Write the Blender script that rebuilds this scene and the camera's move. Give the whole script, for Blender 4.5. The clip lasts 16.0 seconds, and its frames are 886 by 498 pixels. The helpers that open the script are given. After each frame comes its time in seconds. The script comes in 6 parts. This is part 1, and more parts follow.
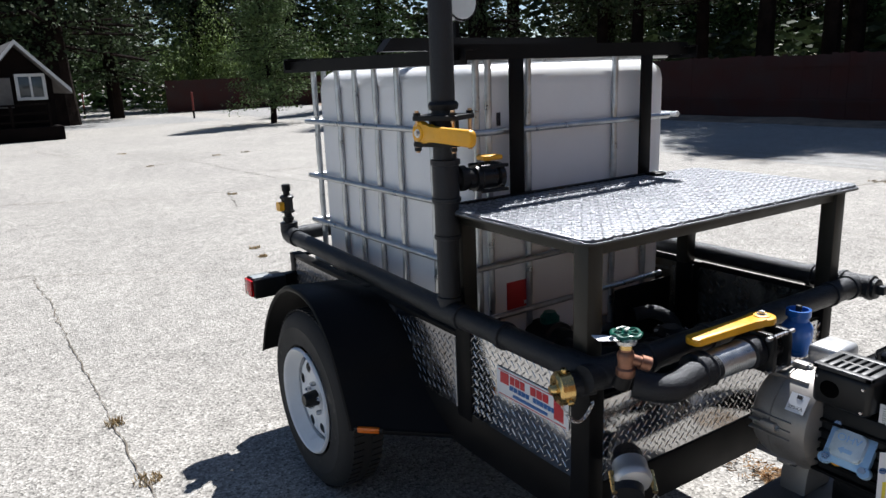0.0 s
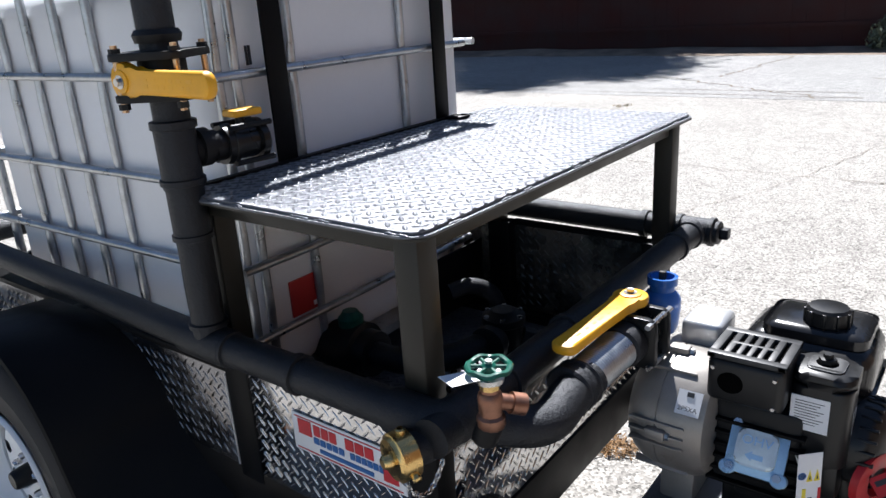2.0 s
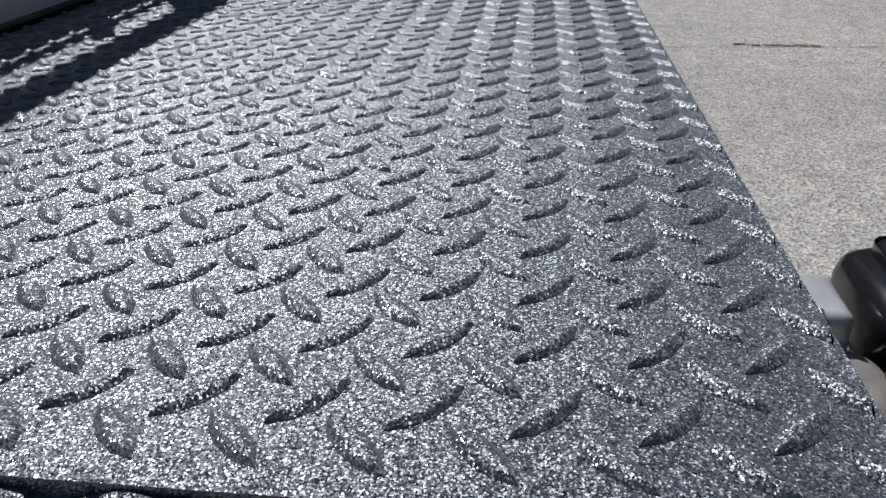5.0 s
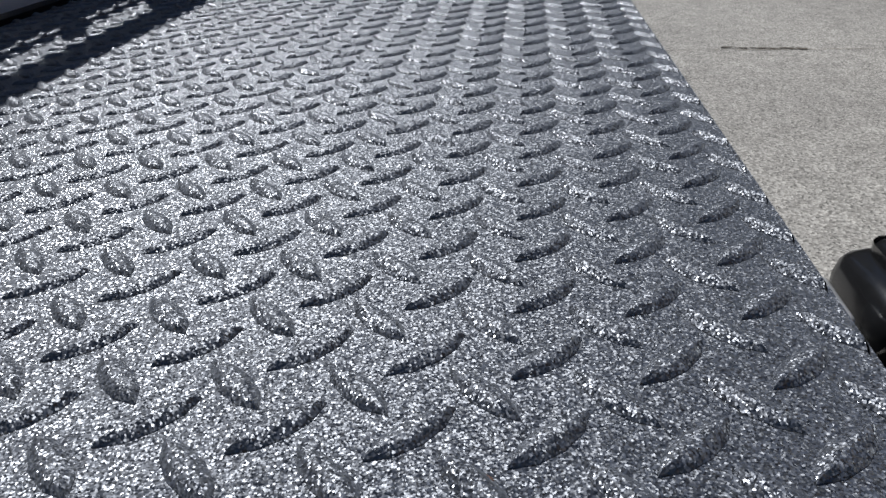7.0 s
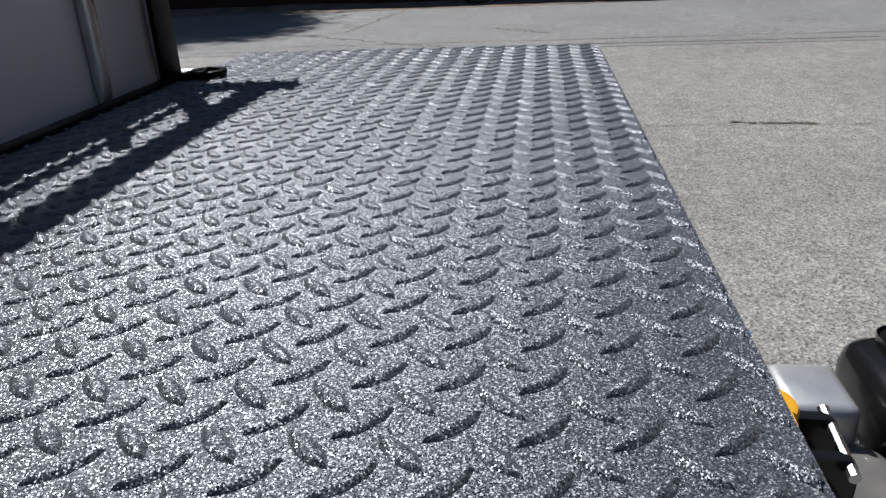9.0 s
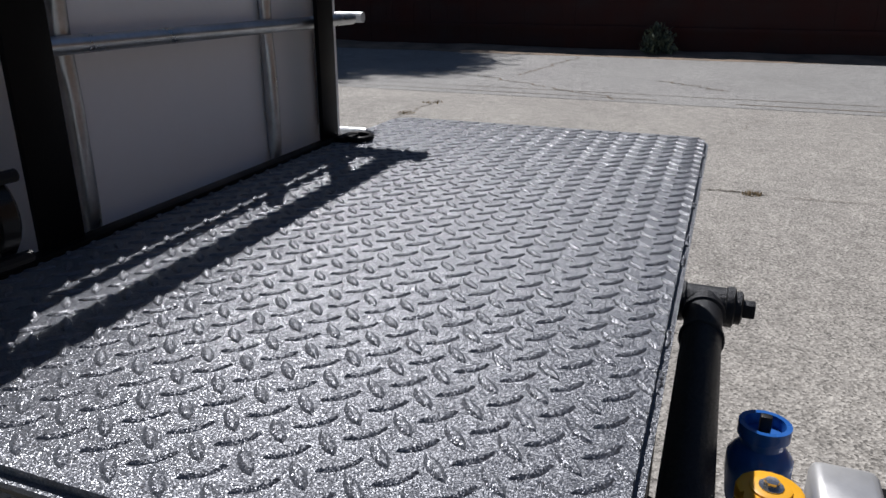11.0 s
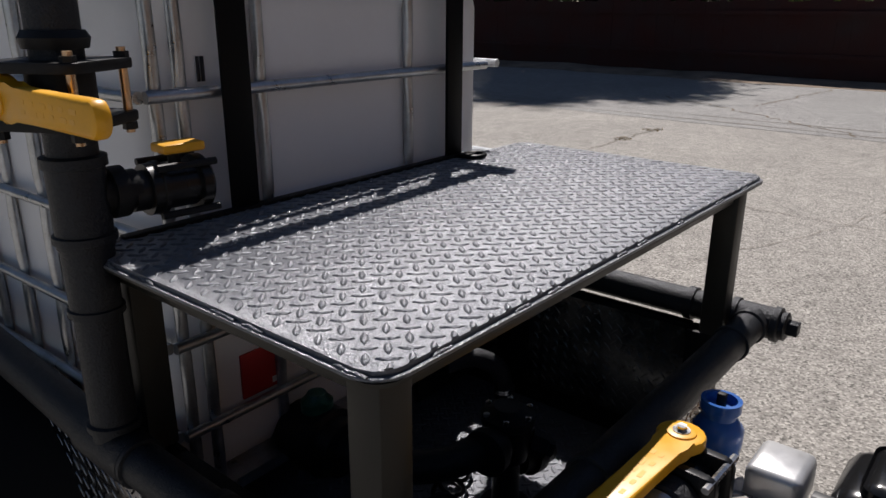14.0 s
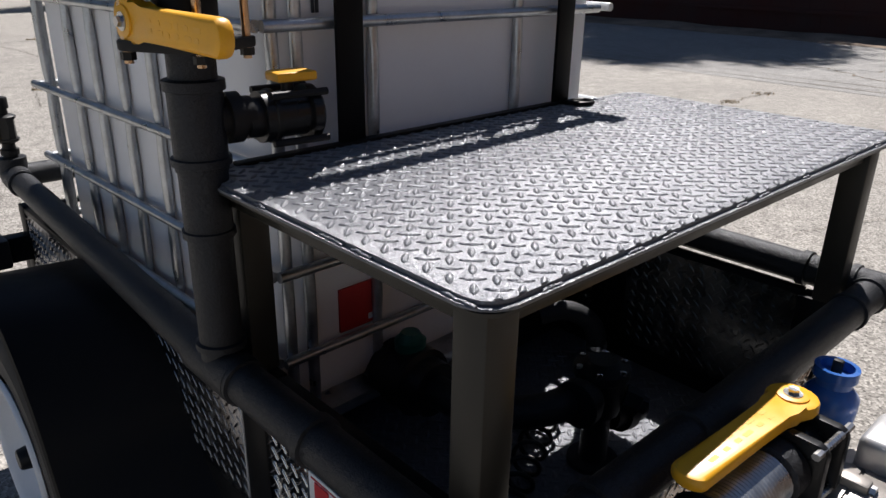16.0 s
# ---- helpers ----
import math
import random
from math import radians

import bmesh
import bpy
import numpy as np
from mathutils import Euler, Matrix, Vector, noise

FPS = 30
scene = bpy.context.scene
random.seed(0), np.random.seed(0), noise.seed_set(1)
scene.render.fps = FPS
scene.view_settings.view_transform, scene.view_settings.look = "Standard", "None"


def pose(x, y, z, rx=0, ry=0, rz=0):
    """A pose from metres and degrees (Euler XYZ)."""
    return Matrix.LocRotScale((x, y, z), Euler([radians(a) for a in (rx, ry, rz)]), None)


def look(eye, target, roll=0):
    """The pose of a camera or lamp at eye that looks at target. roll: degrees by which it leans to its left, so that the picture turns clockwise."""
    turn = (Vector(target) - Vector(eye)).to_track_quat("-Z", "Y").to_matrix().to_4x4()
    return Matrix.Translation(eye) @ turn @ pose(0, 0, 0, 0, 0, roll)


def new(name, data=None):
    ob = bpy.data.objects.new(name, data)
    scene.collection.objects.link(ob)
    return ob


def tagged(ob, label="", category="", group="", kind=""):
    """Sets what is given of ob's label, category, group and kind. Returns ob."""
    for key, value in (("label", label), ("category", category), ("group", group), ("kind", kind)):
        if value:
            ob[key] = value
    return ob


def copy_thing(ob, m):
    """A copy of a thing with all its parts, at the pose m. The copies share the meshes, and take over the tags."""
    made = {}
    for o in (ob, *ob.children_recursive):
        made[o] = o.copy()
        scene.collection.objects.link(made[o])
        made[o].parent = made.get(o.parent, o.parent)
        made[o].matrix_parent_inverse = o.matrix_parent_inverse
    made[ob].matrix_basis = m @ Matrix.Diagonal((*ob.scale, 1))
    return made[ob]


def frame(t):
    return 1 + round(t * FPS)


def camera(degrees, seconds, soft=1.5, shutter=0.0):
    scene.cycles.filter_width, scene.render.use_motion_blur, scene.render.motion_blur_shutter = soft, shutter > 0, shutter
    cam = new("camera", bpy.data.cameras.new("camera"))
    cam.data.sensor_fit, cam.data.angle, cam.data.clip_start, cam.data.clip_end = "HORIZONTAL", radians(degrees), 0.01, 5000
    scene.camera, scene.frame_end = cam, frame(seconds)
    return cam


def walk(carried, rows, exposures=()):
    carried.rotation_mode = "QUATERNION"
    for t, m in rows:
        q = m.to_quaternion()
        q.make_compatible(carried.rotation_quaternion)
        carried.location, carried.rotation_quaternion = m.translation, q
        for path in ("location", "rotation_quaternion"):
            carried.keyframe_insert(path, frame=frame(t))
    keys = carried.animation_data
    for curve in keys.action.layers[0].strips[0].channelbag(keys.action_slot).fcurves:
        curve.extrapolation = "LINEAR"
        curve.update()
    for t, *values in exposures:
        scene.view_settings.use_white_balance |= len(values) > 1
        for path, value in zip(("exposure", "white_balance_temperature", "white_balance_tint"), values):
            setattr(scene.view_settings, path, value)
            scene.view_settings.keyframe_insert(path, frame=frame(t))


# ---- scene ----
cam = camera(62.7, 16.0)
PATH = [
    (0, (-0.039, -0.011, 1.623), (1.021, 1.619, 1.151), -2.1),
    (0.5, (-0.048, 0.064, 1.570), (1.171, 1.514, 0.928), -2.0),
    (1, (0.044, 0.155, 1.550), (1.330, 1.505, 0.826), -1.8),
    (1.5, (0.201, 0.280, 1.563), (1.531, 1.612, 0.886), -1.8),
    (2, (0.347, 0.506, 1.559), (1.831, 1.681, 0.914), -3.7),
    (2.5, (0.494, 0.722, 1.549), (2.069, 1.754, 0.877), -2.6),
    (3, (0.650, 0.894, 1.525), (2.200, 1.911, 0.776), -2.9),
    (3.5, (0.806, 1.107, 1.504), (2.535, 1.798, 0.775), -4.3),
    (4, (0.925, 1.258, 1.455), (2.663, 1.687, 0.564), -1.6),
    (4.5, (0.988, 1.291, 1.406), (2.720, 1.609, 0.459), -1.5),
    (5, (1.018, 1.290, 1.374), (2.754, 1.530, 0.409), -2.0),
    (5.2, (1.023, 1.288, 1.370), (2.770, 1.503, 0.422), -1.3),
    (7.3, (1.042, 1.294, 1.354), (2.785, 1.514, 0.401), -2.5),
    (7.5, (1.038, 1.295, 1.350), (2.759, 1.544, 0.361), -2.8),
    (8, (1.036, 1.295, 1.359), (2.738, 1.571, 0.346), -3.1),
    (8.5, (1.034, 1.290, 1.385), (2.813, 1.563, 0.514), -3.7),
    (9, (1.018, 1.287, 1.405), (2.840, 1.546, 0.621), -2.6),
    (9.2, (1.006, 1.285, 1.418), (2.849, 1.548, 0.686), -2.2),
    (11.3, (0.873, 1.108, 1.508), (2.579, 1.885, 0.811), 0.8),
    (11.5, (0.853, 1.061, 1.516), (2.522, 1.906, 0.809), 0.9),
    (12, (0.807, 0.998, 1.538), (2.441, 1.897, 0.816), -0.2),
    (12.5, (0.744, 0.977, 1.553), (2.417, 1.825, 0.860), -1.1),
    (13, (0.705, 0.905, 1.564), (2.350, 1.826, 0.897), 0.4),
    (13.5, (0.701, 0.789, 1.572), (2.281, 1.845, 0.948), 2.2),
    (14, (0.695, 0.735, 1.574), (2.158, 1.943, 0.941), 0.3),
    (14.5, (0.698, 0.750, 1.576), (2.111, 2.013, 0.937), -0.0),
    (15, (0.677, 0.773, 1.572), (1.973, 2.152, 0.924), -0.8),
    (15.5, (0.670, 0.780, 1.559), (1.924, 2.199, 0.915), 0.7),
    (16, (0.681, 0.760, 1.539), (1.955, 2.112, 0.798), 1.0),
]
EXPOSURES = [(0.0, 0.85, 6220, 10), (1.0, 0.96, 6150, 11), (1.5, 1.14, 6150, 11), (2.2, 1.18, 6120, 11), (3.3, 1.0, 6120, 11), (4.0, 0.58, 6150, 10), (5.0, 0.0, 6150, 9), (7.5, -0.16, 6150, 9), (9.0, -0.13, 6180, 10), (11.5, -0.05, 6400, 13), (12.5, -0.04, 6560, 14), (14.5, 0.08, 6640, 14), (16.0, 0.46, 6600, 13)]
walk(cam, [(t, look(eye, target, roll)) for t, eye, target, roll in PATH], EXPOSURES)

# ---- light ----
SUN = Vector((0.255, 0.165, 0.41)).normalized()
world = bpy.data.worlds.new("sky")
scene.world = world
world.use_nodes = True
wn = world.node_tree.nodes
sky = wn.new("ShaderNodeTexSky")
sky.sky_type = "NISHITA"
sky.sun_disc = False
sky.sun_elevation = math.asin(SUN.z)
sky.sun_rotation = math.atan2(SUN.x, SUN.y)
sky.altitude = 1800
wn["Background"].inputs["Strength"].default_value = 0.052
world.node_tree.links.new(sky.outputs["Color"], wn["Background"].inputs["Color"])
sun = new("sun", bpy.data.lights.new("sun", "SUN"))
sun.data.energy = 5.15
sun.data.angle = radians(0.53)
sun.data.color = (1.0, 0.975, 0.945)
sun.rotation_mode = "QUATERNION"
sun.rotation_quaternion = SUN.to_track_quat("Z", "Y")
scene.view_settings.exposure = 0.0


# ---- materials ----
def ramp_node(nt, fac, stops):
    node = nt.nodes.new("ShaderNodeValToRGB")
    while len(node.color_ramp.elements) < len(stops):
        node.color_ramp.elements.new(0.5)
    for el, (p, c) in zip(node.color_ramp.elements, stops):
        el.position = p
        el.color = (*c, 1) if len(c) == 3 else c
    nt.links.new(fac, node.inputs["Fac"])
    return node.outputs["Color"]


def noise_node(nt, coord, scale, detail=4.0, rough=0.55):
    node = nt.nodes.new("ShaderNodeTexNoise")
    node.inputs["Scale"].default_value = scale
    node.inputs["Detail"].default_value = detail
    node.inputs["Roughness"].default_value = rough
    nt.links.new(coord, node.inputs["Vector"])
    return node.outputs["Fac"]


def mix_node(nt, fac, a, b, kind="MIX"):
    node = nt.nodes.new("ShaderNodeMix")
    node.data_type, node.blend_type = "RGBA", kind
    for key, v in (("Factor", fac), ("A", a), ("B", b)):
        sock = [s for s in node.inputs if s.name == key and (s.type == "RGBA" or (key == "Factor" and s.type == "VALUE"))][0]
        if isinstance(v, (int, float)):
            sock.default_value = v
        elif isinstance(v, tuple):
            sock.default_value = (*v, 1)
        else:
            nt.links.new(v, sock)
    return [s for s in node.outputs if s.type == "RGBA"][0]


def surface(name, color, rough=0.6, metal=0.0, vary=0.25, big=3.0, fine=120.0, bump=0.15, depth=0.001, coat=0.0, dirt=None, rough_vary=0.15, island=False):
    """A painted, cast or moulded surface: grain, larger wear and a fine relief."""
    m = bpy.data.materials.new(name)
    m.use_nodes = True
    nt = m.node_tree
    bsdf = nt.nodes["Principled BSDF"]
    geo = nt.nodes.new("ShaderNodeNewGeometry")
    coord = geo.outputs["Position"]
    n_big = noise_node(nt, coord, big, 5)
    n_fine = noise_node(nt, coord, fine, 3)
    lo = tuple(c * (1 - vary) for c in color)
    hi = tuple(min(1.0, c * (1 + vary)) for c in color)
    col = ramp_node(nt, n_big, [(0.3, lo), (0.7, hi)])
    col2 = ramp_node(nt, n_fine, [(0.3, tuple(1 - vary * 0.5 for _ in range(3))), (0.7, (1, 1, 1))])
    col = mix_node(nt, 1.0, col, col2, "MULTIPLY")
    if dirt:
        n_d = noise_node(nt, coord, dirt[1], 6, 0.65)
        d = ramp_node(nt, n_d, [(dirt[2], (0, 0, 0)), (dirt[2] + 0.12, (1, 1, 1))])
        col = mix_node(nt, d, col, dirt[0])
    if island:
        mul = ramp_node(nt, geo.outputs["Random Per Island"], [(0.0, (0.6, 0.6, 0.6)), (1.0, (1, 1, 1))])
        col = mix_node(nt, 1.0, col, mul, "MULTIPLY")
    nt.links.new(col, bsdf.inputs["Base Color"])
    r = ramp_node(nt, n_big, [(0.25, (max(0.02, rough - rough_vary),) * 3), (0.75, (min(1, rough + rough_vary),) * 3)])
    nt.links.new(r, bsdf.inputs["Roughness"])
    bsdf.inputs["Metallic"].default_value = metal
    bsdf.inputs["Coat Weight"].default_value = coat
    if bump:
        b = nt.nodes.new("ShaderNodeBump")
        b.inputs["Strength"].default_value = bump
        b.inputs["Distance"].default_value = depth
        nt.links.new(n_fine, b.inputs["Height"])
        nt.links.new(b.outputs["Normal"], bsdf.inputs["Normal"])
    return m


def set_input(m, key, value):
    m.node_tree.nodes["Principled BSDF"].inputs[key].default_value = value
    return m


BLACK = set_input(surface("black_paint", (0.006, 0.006, 0.0065), 0.46, 0, 0.25, 5, 260, 0.25, 0.0006), "Specular IOR Level", 0.1)
IRON = set_input(surface("cast_iron_black", (0.01, 0.01, 0.0105), 0.5, 0, 0.3, 9, 520, 0.5, 0.0008), "Specular IOR Level", 0.25)
RUBBER = surface("tyre_rubber", (0.022, 0.021, 0.02), 0.8, 0, 0.3, 8, 200, 0.3, 0.0008, dirt=((0.09, 0.08, 0.07), 9.0, 0.6))
PLASTIC_B = set_input(surface("black_plastic", (0.01, 0.01, 0.0105), 0.36, 0, 0.2, 6, 600, 0.2, 0.0003), "Specular IOR Level", 0.35)
TANK_B = surface("gloss_black_plastic", (0.013, 0.013, 0.014), 0.2, 0, 0.2, 6, 500, 0.08, 0.0003)
RIM_W = surface("white_wheel_paint", (0.78, 0.79, 0.8), 0.35, 0, 0.06, 7, 200, 0.1, 0.0004, dirt=((0.4, 0.37, 0.33), 14.0, 0.66))
BOLT = surface("yellow_zinc_bolt", (0.62, 0.42, 0.26), 0.3, 1.0, 0.25, 40, 300, 0.2, 0.0003)
GALV = surface("galvanised_steel", (0.5, 0.52, 0.54), 0.36, 0.9, 0.25, 18, 160, 0.2, 0.0005)
STEEL = surface("zinc_steel", (0.6, 0.6, 0.6), 0.28, 1.0, 0.15, 25, 300, 0.1, 0.0003)
ALU_CAST = surface("cast_aluminium", (0.32, 0.295, 0.27), 0.42, 0.45, 0.2, 9, 420, 0.4, 0.0006, dirt=((0.2, 0.18, 0.16), 12.0, 0.6))
SHIELD = surface("dark_grey_shield", (0.045, 0.045, 0.046), 0.45, 0.2, 0.25, 14, 420, 0.3, 0.0005)
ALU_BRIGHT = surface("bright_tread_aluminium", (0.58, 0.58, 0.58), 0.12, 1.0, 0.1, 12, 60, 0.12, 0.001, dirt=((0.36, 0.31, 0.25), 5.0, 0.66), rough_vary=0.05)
# darker copy of the bright sheet: the mirrored ground shadow put into colour
ALU_REAR_SHADE = surface("shadow_toned_tread_aluminium", (0.24, 0.24, 0.25), 0.24, 1.0, 0.2, 8, 180, 0.15, 0.0005, dirt=((0.16, 0.14, 0.12), 6.0, 0.58))
# darkened copy of the tread aluminium: the box's dim inside put into colour
ALU_SHADED = surface("shaded_tread_plate", (0.22, 0.21, 0.185), 0.28, 0.8, 0.3, 7, 180, 0.15, 0.0005, dirt=((0.03, 0.029, 0.026), 5.0, 0.5))
ALU_LID = surface("satin_aluminium", (0.62, 0.62, 0.62), 0.38, 0.55, 0.1, 10, 260, 0.15, 0.0003)
LEG = set_input(surface("dusty_black_leg_paint", (0.024, 0.022, 0.017), 0.42, 0, 0.2, 9, 260, 0.2, 0.0005), "Specular IOR Level", 0.3)
YELLOW = surface("yellow_handle_plastic", (0.84, 0.41, 0.015), 0.42, 0, 0.1, 12, 300, 0.1, 0.0004, dirt=((0.5, 0.3, 0.06), 24.0, 0.66))
BLUE = surface("blue_enamel", (0.02, 0.12, 0.42), 0.3, 0, 0.15, 14, 200, 0.2, 0.0005, coat=0.3)
BRASS = surface("brass", (0.72, 0.5, 0.2), 0.28, 1.0, 0.15, 25, 260, 0.2, 0.0004)
BRONZE = surface("red_bronze", (0.27, 0.14, 0.095), 0.42, 0.85, 0.25, 28, 300, 0.35, 0.0006, dirt=((0.28, 0.13, 0.08), 40.0, 0.55))
GREEN_W = surface("green_handwheel_paint", (0.007, 0.1, 0.066), 0.35, 0, 0.25, 30, 300, 0.3, 0.0005)
RED = surface("red_plastic", (0.5, 0.02, 0.025), 0.4, 0, 0.15, 15, 200, 0.1, 0.0004)
RED_LENS = set_input(surface("red_lens", (0.55, 0.01, 0.015), 0.12, 0, 0.1, 40, 300, 0.05, 0.0003), "Transmission Weight", 0.2)
AMBER = surface("amber_lens", (0.75, 0.16, 0.01), 0.15, 0, 0.1, 40, 300, 0.05, 0.0003)
RED_LABEL = surface("red_label", (0.55, 0.03, 0.03), 0.5, 0, 0.08, 9, 300, 0.02, 0.0002)
WHITE_L = surface("white_label", (0.8, 0.8, 0.81), 0.45, 0, 0.04, 9, 300, 0.02, 0.0002)
INK = surface("dark_ink", (0.03, 0.03, 0.035), 0.5, 0, 0.1, 9, 200, 0.0)
INK_RED = surface("red_ink", (0.55, 0.02, 0.03), 0.5, 0, 0.1, 9, 200, 0.0)
INK_BLUE = surface("blue_ink", (0.02, 0.12, 0.36), 0.5, 0, 0.1, 9, 200, 0.0)
INK_YEL = surface("yellow_ink", (0.8, 0.65, 0.05), 0.5, 0, 0.1, 9, 200, 0.0)
RUST = surface("rust_chip", (0.1, 0.05, 0.032), 0.85, 0, 0.4, 300, 900, 0.5, 0.0006)
PALE_PLATE = surface("pale_cover_plate", (0.7, 0.76, 0.76), 0.3, 0.4, 0.12, 16, 200, 0.2, 0.0004)
# near black that stands for the shade inside holes, slots and wells
VOID = set_input(surface("recess_shade", (0.003, 0.003, 0.003), 0.95, 0, 0.2, 9, 200, 0.0), "Specular IOR Level", 0.0)
LILAC = surface("pale_blue_cover", (0.4, 0.6, 0.8), 0.35, 0.3, 0.12, 16, 200, 0.2, 0.0004)
LENS = set_input(surface("lamp_lens", (0.75, 0.78, 0.78), 0.08, 0, 0.05, 20, 200, 0.0), "Transmission Weight", 0.5)
# bark kept nearly black: deep forest shade put into its colour
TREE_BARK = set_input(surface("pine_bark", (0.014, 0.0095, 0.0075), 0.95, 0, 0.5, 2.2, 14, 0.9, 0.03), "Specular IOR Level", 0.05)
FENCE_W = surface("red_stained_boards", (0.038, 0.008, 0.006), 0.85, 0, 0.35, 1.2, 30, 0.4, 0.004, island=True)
# cabin boards carry the shade they stand in as near-black colour
CABIN_W = set_input(surface("shaded_brown_boards", (0.007, 0.005, 0.0045), 0.9, 0, 0.3, 1.5, 30, 0.4, 0.004), "Specular IOR Level", 0.05)
WALL_BROWN = surface("added_wall_brown", (0.16, 0.095, 0.055), 0.85, 0, 0.3, 1.5, 30, 0.4, 0.004)
POST_RED = surface("faded_red_paint", (0.17, 0.028, 0.02), 0.7, 0, 0.3, 3, 40, 0.2, 0.001)
TRIM_W = surface("white_trim_paint", (0.5, 0.5, 0.5), 0.5, 0, 0.08, 2, 40, 0.1, 0.001)
SHINGLE = surface("grey_shingles", (0.13, 0.12, 0.115), 0.85, 0, 0.35, 2, 22, 0.5, 0.006)
DIRT = surface("dry_dirt_and_needles", (0.22, 0.165, 0.12), 0.95, 0, 0.5, 1.6, 18, 0.8, 0.02)
NEEDLES = surface("fallen_needles", (0.34, 0.2, 0.09), 0.8, 0, 0.3, 6, 60, 0.0, island=True)
DRYGRASS = surface("dry_grass", (0.5, 0.37, 0.19), 0.8, 0, 0.3, 6, 60, 0.0, island=True)
GLASS_D = surface("dark_window_glass", (0.05, 0.06, 0.065), 0.06, 0, 0.2, 2, 10, 0.0)


def leaf_material(name, color, spread):
    m = bpy.data.materials.new(name)
    m.use_nodes = True
    nt = m.node_tree
    bsdf = nt.nodes["Principled BSDF"]
    geo = nt.nodes.new("ShaderNodeNewGeometry")
    col = ramp_node(nt, geo.outputs["Random Per Island"], [(0.0, tuple(c * (1 - spread) for c in color)), (1.0, tuple(c * (1 + spread) for c in color))])
    nt.links.new(col, bsdf.inputs["Base Color"])
    bsdf.inputs["Roughness"].default_value = 0.65
    bsdf.inputs["Specular IOR Level"].default_value = 0.15
    tr = nt.nodes.new("ShaderNodeBsdfTranslucent")
    nt.links.new(col, tr.inputs["Color"])
    mx = nt.nodes.new("ShaderNodeMixShader")
    mx.inputs["Fac"].default_value = 0.1
    nt.links.new(bsdf.outputs[0], mx.inputs[1])
    nt.links.new(tr.outputs[0], mx.inputs[2])
    nt.links.new(mx.outputs[0], nt.nodes["Material Output"].inputs["Surface"])
    return m


LEAF_DARK = leaf_material("pine_needles_dark", (0.04, 0.058, 0.025), 0.6)
LEAF_MID = leaf_material("pine_needles_green", (0.06, 0.1, 0.035), 0.55)
LEAF_YOUNG = leaf_material("young_pine_needles", (0.085, 0.125, 0.045), 0.5)
LEAF_SAGE = leaf_material("sage_leaves", (0.15, 0.17, 0.115), 0.4)
LEAF_LIGHT = leaf_material("bush_leaves", (0.15, 0.21, 0.06), 0.5)


def liner_material():
    """Milky polyethylene that lets some light through."""
    m = surface("milky_polyethylene", (0.87, 0.875, 0.885), 0.42, 0, 0.03, 4, 90, 0.06, 0.001)
    nt = m.node_tree
    bsdf = nt.nodes["Principled BSDF"]
    tr = nt.nodes.new("ShaderNodeBsdfTranslucent")
    tr.inputs["Color"].default_value = (0.6, 0.48, 0.36, 1)
    mx = nt.nodes.new("ShaderNodeMixShader")
    mx.inputs["Fac"].default_value = 0.1
    nt.links.new(bsdf.outputs[0], mx.inputs[1])
    nt.links.new(tr.outputs[0], mx.inputs[2])
    nt.links.new(mx.outputs[0], nt.nodes["Material Output"].inputs["Surface"])
    return m


LINER = liner_material()


